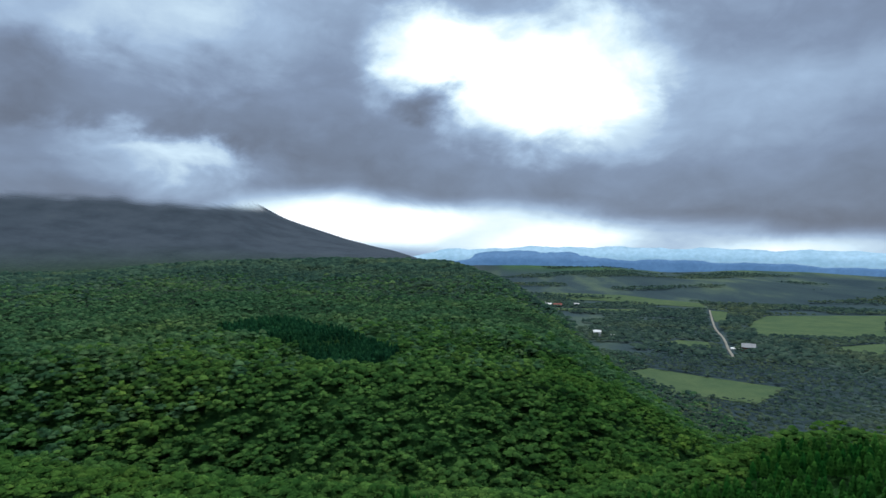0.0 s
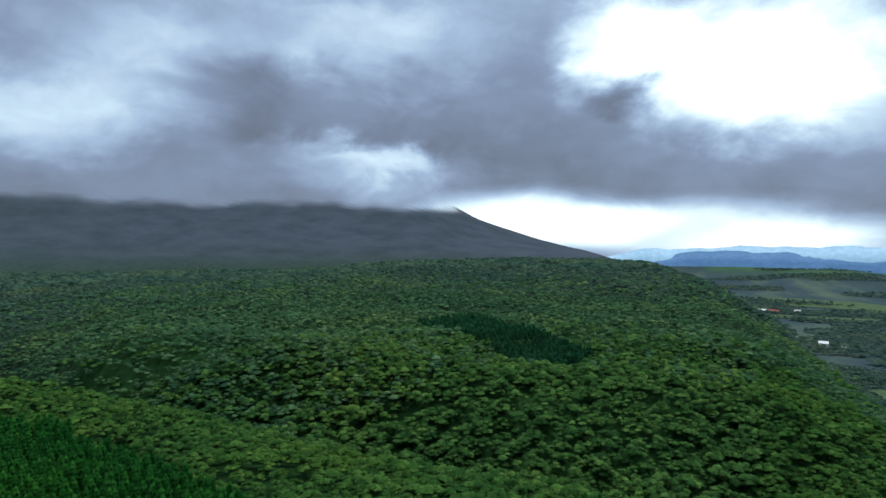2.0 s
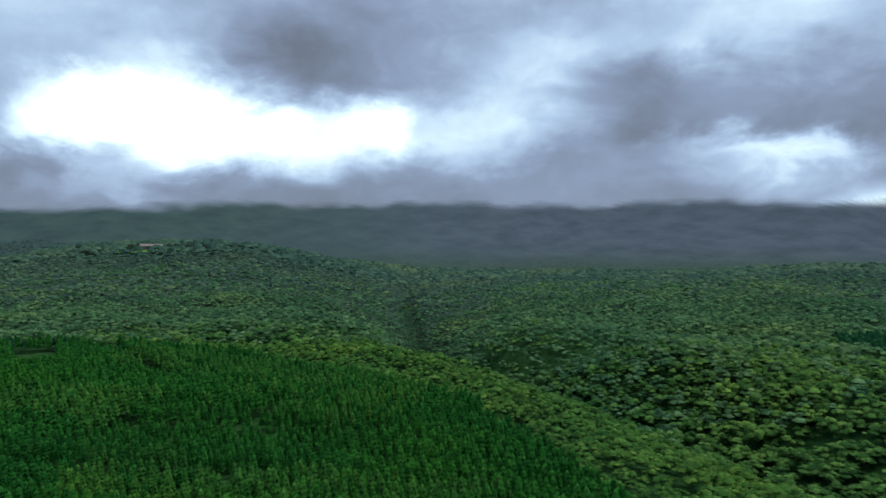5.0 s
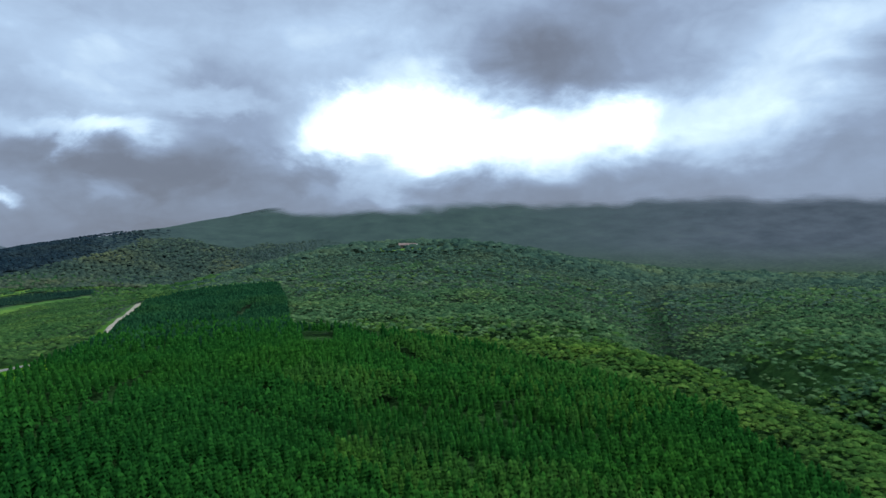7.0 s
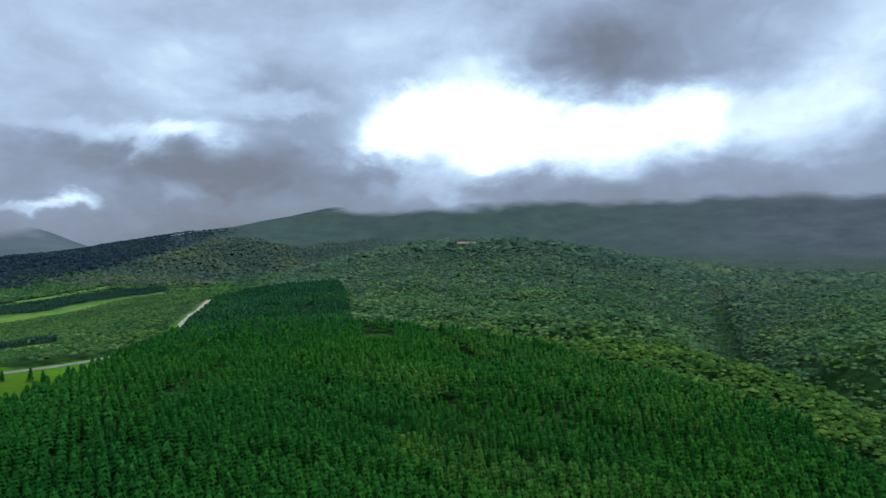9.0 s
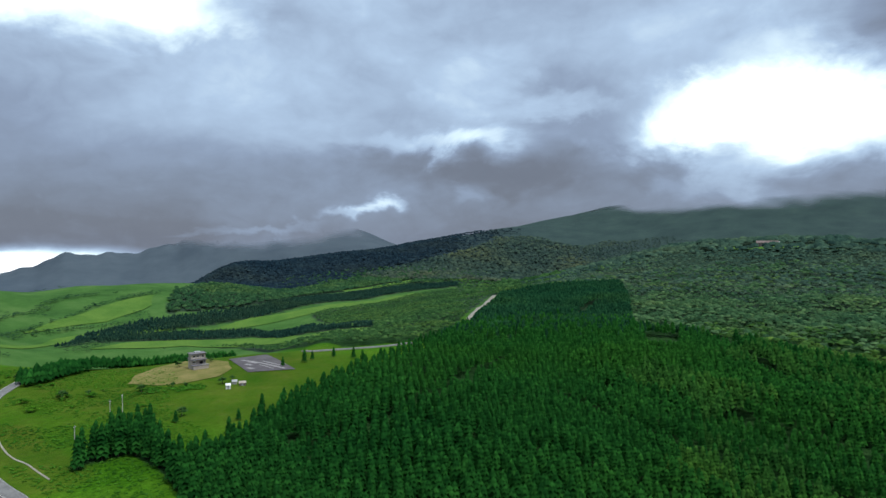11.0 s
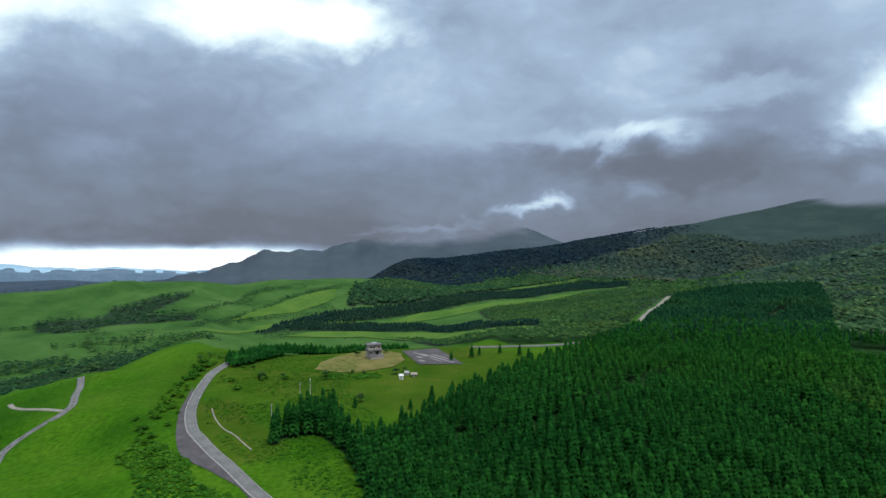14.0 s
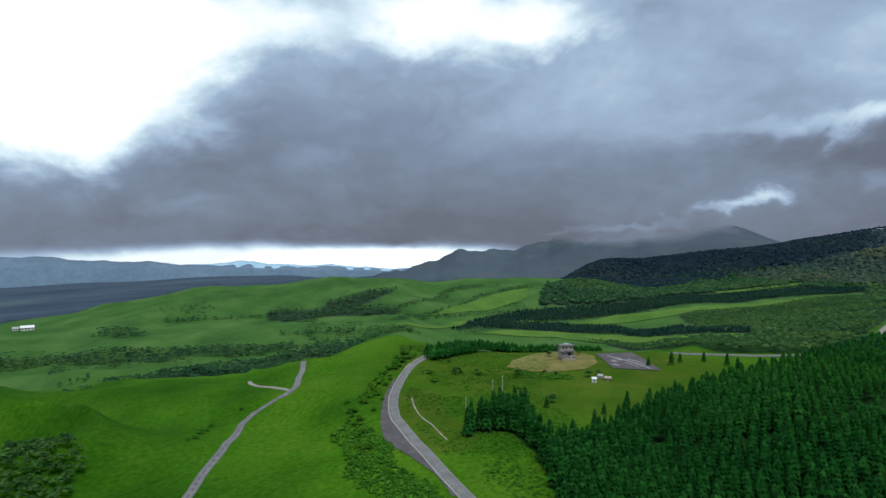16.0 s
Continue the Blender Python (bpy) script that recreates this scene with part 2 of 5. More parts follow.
DRY = mottled("dry grass", (0.105, 0.115, 0.030), (0.19, 0.165, 0.065), 12, 0.95, 0.1, spec=0.02, fine=14)
PASTURE = mottled("pasture grass", (0.060, 0.098, 0.050), (0.084, 0.122, 0.058), 50, 0.9, 0.3, spec=0.02, fine=30)
MARKING = mottled("worn marking", (0.17, 0.16, 0.165), (0.27, 0.26, 0.26), 2.0, 0.85)
WALL_PALE = mottled("pale render", (0.30, 0.26, 0.22), (0.42, 0.37, 0.32), 3.0, 0.9, 0.004, "Object")
WALL_PINK = mottled("pinkish render", (0.13, 0.10, 0.095), (0.20, 0.155, 0.145), 8.0, 0.9, 0.004, "Object")
WALL_RED = mottled("red brick wall", (0.20, 0.06, 0.05), (0.30, 0.10, 0.08), 4.0, 0.9, 0.004, "Object")
WHITE_PAINT = mottled("white paint", (0.66, 0.66, 0.66), (0.82, 0.82, 0.82), 3.0, 0.6, 0.0, "Object")
ROOF_DARK = mottled("dark roofing", (0.10, 0.095, 0.11), (0.18, 0.17, 0.19), 2.5, 0.8, 0.004, "Object")
ROOF_GREY = mottled("grey metal roof", (0.30, 0.30, 0.31), (0.42, 0.42, 0.43), 4.0, 0.5, 0.002, "Object")
# these blue and pale tones paint the haze into the hills' colour
HAZE_BLUE = mottled("far hills in blue haze", (0.050, 0.100, 0.180), (0.070, 0.130, 0.220), 260, 0.95)
HAZE_SLATE = mottled("far hills in slate haze", (0.060, 0.095, 0.135), (0.085, 0.125, 0.165), 260, 0.95)
HAZE_PALE = mottled("farthest hills in pale haze", (0.20, 0.28, 0.35), (0.25, 0.33, 0.40), 300, 0.95)
for _m, _tone in ((HAZE_BLUE, (0.06, 0.15, 0.30, 1)), (HAZE_SLATE, (0.08, 0.13, 0.19, 1)), (HAZE_PALE, (0.22, 0.42, 0.56, 1))):
    _p = _m.node_tree.nodes["Principled BSDF"]  # haze over the farthest hills, given as a glow of their own
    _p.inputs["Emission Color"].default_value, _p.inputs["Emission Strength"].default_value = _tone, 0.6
WINDOW_DARK, _t, _p = material("dark window glass", 0.08, spec=0.5)
_p.inputs["Base Color"].default_value = (0.015, 0.017, 0.02, 1)

# the ground: meadow, forest floor and far slopes, told apart by masks on the sheet
GROUND, _t, _p = material("ground", 0.95, spec=0.02)


def mask(t, name):
    n = t.nodes.new("ShaderNodeAttribute")
    n.attribute_name = name
    return n.outputs["Fac"]


_meadow = ramp(_t, tex(_t, 1 / 55, 6, 0.62), [(0.3, (0.023, 0.086, 0.004)), (0.5, (0.038, 0.122, 0.005)), (0.72, (0.064, 0.142, 0.010))])
_meadow = blend(_t, 1.0, _meadow, ramp(_t, tex(_t, 1 / 210, 4, 0.6), [(0.35, (0.62, 0.70, 0.75)), (0.5, (1, 1, 1)), (0.66, (1.4, 1.25, 1.1))]), "MULTIPLY")
_meadow = blend(_t, 1.0, _meadow, ramp(_t, tex(_t, 0.45, 5, 0.7), [(0.3, (0.55, 0.62, 0.6)), (0.7, (1.4, 1.3, 1.2))]), "MULTIPLY")
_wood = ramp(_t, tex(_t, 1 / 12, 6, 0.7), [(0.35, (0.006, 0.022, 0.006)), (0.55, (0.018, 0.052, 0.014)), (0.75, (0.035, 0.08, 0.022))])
# the next three ground colours have bluish haze painted into them
_far_haze = ramp(_t, tex(_t, 1 / 160, 8, 0.65), [(0.3, (0.038, 0.050, 0.064)), (0.6, (0.058, 0.072, 0.090)), (0.8, (0.070, 0.088, 0.094))])
_plain_haze = ramp(_t, tex(_t, 1 / 260, 8, 0.6, stretch=(1, 0.35, 1)), [(0.36, (0.030, 0.050, 0.060)), (0.52, (0.042, 0.066, 0.070)), (0.62, (0.072, 0.104, 0.078)), (0.70, (0.090, 0.122, 0.085))])
_low_haze = ramp(_t, tex(_t, 1 / 300, 8, 0.6, stretch=(0.35, 1, 1)), [(0.35, (0.034, 0.050, 0.078)), (0.55, (0.052, 0.074, 0.104)), (0.72, (0.070, 0.105, 0.112))])
_dry = ramp(_t, tex(_t, 1 / 14, 5, 0.65), [(0.3, (0.032, 0.074, 0.005)), (0.55, (0.066, 0.092, 0.010)), (0.75, (0.105, 0.100, 0.022))])
# the ridge's ground, with the same blue haze in its colour
_ridge_haze = ramp(_t, tex(_t, 1 / 45, 6, 0.7), [(0.35, (0.012, 0.024, 0.034)), (0.7, (0.024, 0.042, 0.056))])
# distant meadow, and wood below, dulled: haze put into the colour
_hill_haze = ramp(_t, tex(_t, 1 / 90, 6, 0.65), [(0.3, (0.026, 0.072, 0.018)), (0.5, (0.046, 0.112, 0.026)), (0.7, (0.076, 0.145, 0.040))])
_c = blend(_t, mask(_t, "hill"), _meadow, _hill_haze)
_c = blend(_t, mask(_t, "dry"), _c, _dry)
_wood = blend(_t, mask(_t, "hill"), _wood, ramp(_t, tex(_t, 1 / 16, 6, 0.7), [(0.35, (0.014, 0.028, 0.018)), (0.55, (0.030, 0.054, 0.034)), (0.75, (0.050, 0.078, 0.046))]))
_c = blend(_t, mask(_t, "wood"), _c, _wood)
_c = blend(_t, mask(_t, "plain"), _c, _plain_haze)
# the mountain's flank, with a teal haze in its colour
_flank_haze = ramp(_t, tex(_t, 1 / 130, 8, 0.65), [(0.3, (0.026, 0.044, 0.044)), (0.6, (0.036, 0.060, 0.056)), (0.8, (0.048, 0.076, 0.062))])
_c = blend(_t, mask(_t, "slope"), _c, blend(_t, mask(_t, "flank"), _far_haze, _flank_haze))
# the mountain beyond, paler still with painted haze
_beyond_haze = ramp(_t, tex(_t, 1 / 200, 8, 0.65), [(0.3, (0.052, 0.070, 0.090)), (0.7, (0.074, 0.096, 0.116))])
_c = blend(_t, mask(_t, "beyond"), _c, _beyond_haze)
_c = blend(_t, mask(_t, "low"), _c, _low_haze)
_c = blend(_t, mask(_t, "ridge"), _c, _ridge_haze)
_t.links.new(_c, _p.inputs["Base Color"])
bump(_t, _p, tex(_t, 0.16, 7, 0.75), 1.8, 0.8)
# the heights turn transparent to imitate cloud on them; no cloud stands there
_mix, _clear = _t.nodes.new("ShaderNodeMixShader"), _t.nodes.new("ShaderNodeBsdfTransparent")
_t.links.new(mask(_t, "mist_fade"), _mix.inputs[0])
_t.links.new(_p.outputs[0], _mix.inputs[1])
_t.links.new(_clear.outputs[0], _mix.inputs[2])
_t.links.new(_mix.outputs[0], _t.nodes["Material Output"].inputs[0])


# ---- the lie of the land ----
def ss(a, b, v):
    """Smooth step of v from a to b."""
    k = np.clip((v - a) / (b - a), 0, 1)
    return k * k * (3 - 2 * k)


def softplus(v, k):
    return k * np.logaddexp(0, v / k)


def lattice(ix, iy, seed):
    h = np.sin(ix * 127.1 + iy * 311.7 + seed * 74.7) * 43758.5453
    return h - np.floor(h)


def vnoise(x, y, size, seed=0):
    """Smooth noise from -1 to 1 with features of that size in metres."""
    x, y = np.asarray(x, float) / size, np.asarray(y, float) / size
    ix, iy = np.floor(x), np.floor(y)
    fx, fy = x - ix, y - iy
    fx, fy = fx * fx * (3 - 2 * fx), fy * fy * (3 - 2 * fy)
    a, b = lattice(ix, iy, seed), lattice(ix + 1, iy, seed)
    c, d = lattice(ix, iy + 1, seed), lattice(ix + 1, iy + 1, seed)
    return 2 * (a + (b - a) * fx + (c - a) * fy + (a - b - c + d) * fx * fy) - 1


def bearing(x, y):
    """Degrees to the left of the first view, from -90 to 270."""
    return (np.degrees(np.arctan2(-x, y)) + 90) % 360 - 90


def spot(az, r):
    """Plan point at a bearing and a distance."""
    return np.array((-r * np.sin(np.radians(az)), r * np.cos(np.radians(az))))


def mound(x, y, az, r, height, along, across, turn=None):
    """A hill of that height, centred at a bearing and distance, with its half widths along and across the bearing turn."""
    cx, cy = spot(az, r)
    t = np.radians(az if turn is None else turn)
    u, v = -(x - cx) * np.sin(t) + (y - cy) * np.cos(t), (x - cx) * np.cos(t) + (y - cy) * np.sin(t)
    return height * np.exp(-(u / along) ** 2 - (v / across) ** 2)


def near_line(x, y, pts):
    """Distance to a line of points in the plan, and how far along it (0 to 1)."""
    best, along, n = np.full(np.shape(x), 1e9), np.zeros(np.shape(x)), len(pts) - 1
    for i in range(n):
        (ax, ay), (bx, by) = pts[i], pts[i + 1]
        dx, dy = bx - ax, by - ay
        k = np.clip(((x - ax) * dx + (y - ay) * dy) / (dx * dx + dy * dy), 0, 1)
        d = np.hypot(x - ax - k * dx, y - ay - k * dy)
        along = np.where(d < best, (i + k) / n, along)
        best = np.minimum(best, d)
    return best, along


GULLY = [spot(a, r) for a, r in ((57, 1400), (55.5, 950), (54.5, 600), (52.5, 425), (47, 345), (42, 302), (34, 260), (27, 232), (18.5, 206), (9, 188), (0, 188), (-10, 205), (-22, 270))]


SPUR = [spot(a, r) for a, r in ((54.5, 470), (52.5, 360), (47, 292), (42, 256), (34, 220), (27, 196), (18.5, 174), (9, 160))]


def relief(x, y):
    """Height over the road, in units of the sketch."""
    r, az = np.hypot(x, y) + 1e-6, bearing(x, y)
    q = -0.259 * x - 0.966 * y
    z = -70 * ss(150, 750, q) - 105 * ss(1250, 2500, q + 16 * np.clip(az - 154, 0, 20))
    # the east plain, below a steep wooded flank
    x0 = 118 + 14 * ss(-27, -32, az) - 88 * ss(150, 300, y) + 28 * ss(480, 900, y) - 0.15 * np.maximum(y - 1000, 0)
    z = z - 140 * ss(x0, 300 + 0 * x0, x) * ss(-400, 0, y)
    # wooded hills
    z = z + mound(x, y, 12, 1450, 15, 600, 500)
    z = z + mound(x, y, 75, 1450, 60, 480, 455) - mound(x, y, 42, 1500, 27, 420, 400)
    d, k = near_line(x, y, GULLY)
    z = z - (25 + 17 * np.exp(-((k - 0.25) / 0.11) ** 2)) * np.exp(-(d / (38 + 150 * ss(0.25, 0, k))) ** 2)
    z = z - 24 * np.exp(-(d / 21) ** 2) * ss(0.44, 0.32, k) * ss(0.02, 0.1, k) + 8.5 * np.exp(-(near_line(x, y, SPUR)[0] / 32) ** 2)
    # folds under the plantation
    z = z + ss(90, 150, r) * ss(900, 500, r) * ss(-45, -35, az) * ss(112, 98, az) * (4.2 * vnoise(0.9 * x + 0.45 * y, 1.6 * y - 0.8 * x, 95, 17) + 1.6 * vnoise(x, y, 34, 18))
    # the knoll with the tower
    z = z + mound(x, y, 126, 345, 9, 90, 110)
    z = z - 11 * ss(330, 395, r) * ss(115, 121, az) * ss(142, 138.5, az)
    # meadow hills, and the spine of meadow beside the road
    z = z + mound(x, y, 140.5, 1280, 53, 230, 430) + mound(x, y, 157, 1240, 14, 170, 230) + mound(x, y, 160, 700, 12, 60, 170) + mound(x, y, 148, 860, 14, 70, 170) + mound(x, y, 128.5, 1550, 34, 250, 220) + mound(x, y, 143, 400, 20, 130, 45)
    z = z + ss(128, 138, az) * ss(380, 700, q) * ss(2000, 1300, q) * (15 * vnoise(x, y, 190, 13) + 6 * vnoise(x, y, 75, 15))
    z = z + mound(x, y, 172, 190, -8, 70, 60)
    z = z + ss(130, 260, r) * ss(145, 151, az) * ss(900, 500, r) * ((14 + 8 * ss(163, 168, az)) * (0.5 - np.abs(vnoise(x + 0.4 * y, 0.7 * y, 62, 19))) + 2.5 * (0.5 - np.abs(vnoise(x, y, 27, 20))))
    # the dark wooded ridge
    z = z + mound(x, y, 104, 2700, 94, 500, 560) + mound(x, y, 116, 2350, 58, 330, 330) + mound(x, y, 123.6, 2150, 64, 260, 120) + mound(x, y, 119.6, 2250, 20, 260, 100)
    # the mountain whose head is in the cloud, and the one beyond
    a1, a2 = 20.5 * softplus(az - 5, 1.5) + 15 * softplus(az - 14.3, 0.5), 13 * softplus(116 - az, 3)
    top = -softplus(-np.minimum(a1, a2) + 400, 34) + 400
    z = z + np.maximum(top, 0) * ss(2100, 3750, r)
    z = z - 26 * np.exp(-((r - 1950) / 260) ** 2) * ss(-5, 5, az) * ss(105, 90, az)
    z = z + (375 * np.exp(-np.abs((az - 120) / 11.5) ** 2.2) * ss(103, 113, az) + 138 * np.exp(-np.abs((az - 136.5) / 5.0) ** 1.5) + ss(118, 126, az) * ss(147, 142, az) * (7 * np.sin(1.9 * az) + 4 * np.sin(4.3 * az))) * ss(2800, 3700, r)
    z = z + ss(2000, 3800, r) * (58 * ss(2, -4, az) + 28 * ss(146, 152, az))
    rough = ss(150, 900, r) * (1 - 0.8 * ss(-90, -130, z))
    z = z + rough * (4 * vnoise(x, y, 210, 3) + 1.6 * vnoise(x, y, 80, 5)) + ss(2100, 3200, r) * 20 * vnoise(x, y, 420, 7)
    return z


SCALE = 1.29  # metres to a unit of the sketch


def ground(x, y):
    return SCALE * relief(np.asarray(x, float) / SCALE, np.asarray(y, float) / SCALE)


def plan(pts):
    return [tuple(spot(a, r)) for a, r in pts]


# closed lines and ways in the plan: bearing in degrees, distance in metres
PLANTATION = plan([(105.9, 462), (102.9, 557), (101.1, 712), (99.6, 1040), (95, 1030), (89, 1010), (88.4, 860), (87.7, 522), (83.9, 502), (80.8, 478), (75, 446), (68.3, 408), (58.7, 352), (50.1, 309), (48.2, 282), (41, 218), (36, 178), (34.1, 163), (28, 95), (60, 70), (100, 70), (124, 100), (126.5, 160), (127.5, 194), (128, 206), (128.8, 221), (129.8, 237), (131.9, 256), (134.5, 251), (135.9, 246), (136, 250), (134.7, 265), (132.9, 276), (130, 276), (129.5, 241), (126.7, 231), (124.2, 235), (121.8, 265), (119.4, 303), (115.7, 326)])
EAST_STAND = plan([(4.9, 187), (1.2, 184), (-6.1, 186), (-9.2, 190), (-16.1, 204), (-19.9, 210), (-26.1, 222), (-27.2, 249), (-29.4, 265), (-36, 275), (-46, 290), (-46, 90), (10, 90), (8, 150)])
HILL_STAND = plan([(20.1, 572), (14.9, 641), (8.6, 503), (4.2, 430), (5, 386), (10.2, 380), (12.8, 452)])
FIELD_A = plan([(134.7, 1156), (132.1, 1208), (127.7, 1227), (122.1, 1195), (119, 1126), (114.9, 803), (111.2, 668), (111.5, 608), (115.4, 623), (119, 962), (122.1, 1080), (127.2, 1161), (131.6, 1156)])
FIELD_B = plan([(127.7, 1300), (122.1, 1432), (116.4, 1525), (108.6, 1929), (107.7, 2016), (107.8, 1907), (111.2, 1675), (116.9, 1430), (122.1, 1350), (126.2, 1279)])
FIELD_C = plan([(119.8, 1649), (116.9, 1816), (114.3, 1955), (114.6, 1890), (116.9, 1703), (119, 1617)])
FIELD_D = plan([(114.3, 2094), (110.7, 2314), (107.6, 2538), (107.6, 2426), (110.7, 2244), (113.8, 2013)])
DARK_BELT = plan([(137.2, 1192), (131.6, 1296), (127.7, 1354), (122.1, 1432), (115.9, 1608), (108.6, 2046), (103.5, 2314), (103.5, 2443), (108.6, 2291), (115.9, 1865), (122.1, 1539), (127.7, 1447), (131.6, 1378), (134.9, 1311)])
LOW_BELT = plan([(134, 1215), (127.7, 1227), (122.1, 1213), (116.9, 1008), (111.5, 674), (111.5, 784), (116.9, 1151), (122.1, 1309), (127.7, 1311), (134, 1283)])
VALLEY_WOOD = plan([(126.2, 1169), (122.1, 1046), (115.4, 600), (111.2, 605), (111.2, 658), (116.9, 1411), (111.2, 1639), (107.6, 1955), (103.5, 2154), (103.5, 538), (105.5, 503), (108.6, 469), (113.8, 437), (119, 688), (123.2, 1054)])
UPPER_WOOD = plan([(129.2, 1468), (122.1, 1552), (115.9, 1960), (108.6, 2345), (103.5, 2553), (98.6, 2817), (108.6, 2776), (119, 2546), (126.2, 1846), (128.2, 1736)])
TOWER_BELT = plan([(139.6, 366), (137.9, 374), (136.3, 390), (134.2, 418), (131.5, 440), (127.5, 455), (123.4, 462), (123.2, 480), (128, 476), (132, 462), (135, 438), (137.5, 404), (139.4, 386)])
CREEK_WOOD = plan([(169.3, 640), (166.4, 620), (161.8, 640), (155.3, 720), (151.5, 780), (147.4, 850), (145, 900), (145, 1032), (149.4, 976), (151.4, 925), (157.2, 877), (162.6, 833), (166, 760)])
CREEK_SCRUB = plan([(173.5, 1047), (169.9, 1050), (166, 918), (161.7, 952), (156.3, 929), (150.9, 976), (151.2, 1007), (156.3, 988), (161.7, 1063), (166, 1082), (169.9, 1090), (173.5, 1083)])
HILL_COPSE = plan([(153.6, 1323), (151.4, 1288), (148.9, 1292), (145.4, 1268), (142.2, 1266), (142.2, 1327), (146.4, 1360), (143.3, 1442), (142.2, 1516), (145.3, 1477), (148.4, 1430), (149.2, 1372), (151.7, 1386), (153.5, 1382)])
FAR_COPSE = plan([(167.5, 1197), (165.7, 1154), (163.2, 1121), (163.2, 1168), (165.3, 1257), (167.3, 1246)])
STREAM_WOOD = plan([(173.6, 354), (171.4, 332), (170, 321), (168.4, 288), (167.9, 284), (168.1, 275), (168.8, 268), (169.6, 257), (171.5, 233), (173.7, 221)])
ROAD = plan([(139.3, 386.88), (140.2, 372), (140.9, 359), (141.8, 332), (142.4, 307), (142.5, 289), (142.3, 273), (141.9, 265), (140.6, 243), (139.6, 231), (138.7, 220), (137.3, 205), (135.8, 192), (132, 165), (124, 140)])
LAYBY = plan([(142.3, 340), (142.9, 320), (143.4, 304), (143.6, 287), (143.7, 271), (143.6, 256), (143.3, 246), (142.7, 239), (141.3, 229), (139.7, 217), (138.7, 210), (137.6, 198), (137.1, 192), (136.1, 192), (137.5, 205), (138.9, 220), (139.7, 231), (140.7, 243), (142, 265), (142.5, 281), (142.6, 294), (142.3, 312)])
LANE = plan([(163, 205.2), (160.5, 228), (159.1, 255), (157.5, 283), (156.1, 318), (155.2, 337), (154, 344), (152.6, 347), (151.7, 358), (151.2, 367), (151, 389), (150.7, 401), (150.6, 429.07)])
BRANCH = plan([(151.8, 359), (152.9, 373), (154.4, 393), (155.1, 406), (155.3, 419)])
ROADSIDE = plan([(142.3, 356), (141.6, 370), (141.1, 378), (140.4, 387), (142.8, 336), (143.2, 326), (143.9, 318), (144.2, 327), (144.3, 286), (142, 361), (143.5, 301), (140.1, 399), (142.8, 344), (140.8, 383), (144, 310), (136.6, 345), (136.2, 351), (137.3, 376), (138.1, 375), (134.6, 348)])
TRACK = plan([(140.8, 301), (140.6, 289), (140.2, 277), (139.7, 269), (139, 262), (138.3, 252), (137.5, 242)])
CAR_PARK = plan([(124.1, 418), (120.9, 425), (118.4, 373), (122.5, 373)])
DRY_GRASS = plan([(132.2, 372), (131.8, 398), (130.2, 418), (128, 428), (125.8, 426), (124.4, 412), (124.2, 385), (125.2, 366), (127.7, 360), (130.3, 362)])
HIGHWAY = plan([(117.6, 434), (116.7, 430), (110.7, 448), (108.3, 469), (106.2, 482), (104.3, 530), (103.2, 581)])
FOREST_ROAD = plan([(103.2, 581), (101.9, 762), (101, 916), (100.2, 1077)])
PASTURE_A = plan([(-16.4, 1280), (-18.5, 1340), (-23.1, 1290), (-29.2, 1270), (-27, 1122), (-20.8, 1130)])
PASTURE_B = plan([(-26.3, 2218), (-27.7, 2509), (-35.6, 2724), (-35.6, 2091), (-26.9, 1940)])
PASTURE_C = plan([(-31.7, 1806), (-35.6, 1969), (-35.6, 1730)])
PASTURE_D = plan([(-9.1, 3131), (-16.1, 3095), (-22.6, 2863), (-23, 2688), (-16.1, 2801), (-9.6, 2910)])
PASTURE_E = plan([(-10.1, 2524), (-17.5, 2527), (-17.5, 2426), (-10.7, 2418)])
PASTURE_F = plan([(-19, 1649), (-23.5, 1663), (-23.4, 1764), (-20.8, 1761)])
PASTURE_G = plan([(-23.3, 2587), (-24.8, 2576), (-24.6, 2228), (-23.7, 2241)])
PLAIN_ROAD = plan([(-23.3, 2606), (-23.7, 2088), (-24.4, 1851), (-24.8, 1658), (-25.2, 1539)])
HEDGE_A = plan([(142, 1194), (139.1, 1356), (136, 1430), (133.4, 1546), (129.8, 1661)])
HEDGE_B = plan([(145.4, 1268), (142.2, 1327), (140.2, 1424), (137.5, 1539), (134.4, 1625)])
HEDGE_C = plan([(138.3, 1342), (133.4, 1366), (129.8, 1409), (126.7, 1457)])
HEDGE_D = plan([(152.4, 1047), (149.4, 1057), (145.4, 1074), (141.2, 1091)])
HEDGE_E = plan([(154.4, 938), (149.4, 1001), (145.4, 1043), (140.2, 1096)])
HEDGE_F = plan([(161.7, 1360), (158.1, 1358), (155.3, 1368), (153.4, 1356)])
FIELD_E = plan([(137.5, 1358), (139, 1344), (135.5, 1445), (132.8, 1550), (129.9, 1634), (129.9, 1530), (133.4, 1393)])
FIELD_F = plan([(142.3, 1114), (137, 1313), (131.8, 1327), (128.7, 1374), (128.7, 1336), (131.8, 1279), (137, 1262), (142.3, 1085)])
CLEARING = plan([(76.2, 1560), (72.3, 1560), (72.3, 1590), (75.9, 1615), (78.6, 1620), (80.6, 1610), (80.6, 1575), (78.8, 1560)])


def inside(x, y, poly):
    """Which points lie in a closed line of plan points."""
    hit = np.zeros(np.shape(x), bool)
    for (ax, ay), (bx, by) in zip(poly, poly[1:] + poly[:1]):
        cross = (ay > y) != (by > y)
        with np.errstate(divide="ignore", invalid="ignore"):
            hit ^= cross & (x < (bx - ax) * (y - ay) / (by - ay) + ax)
    return hit


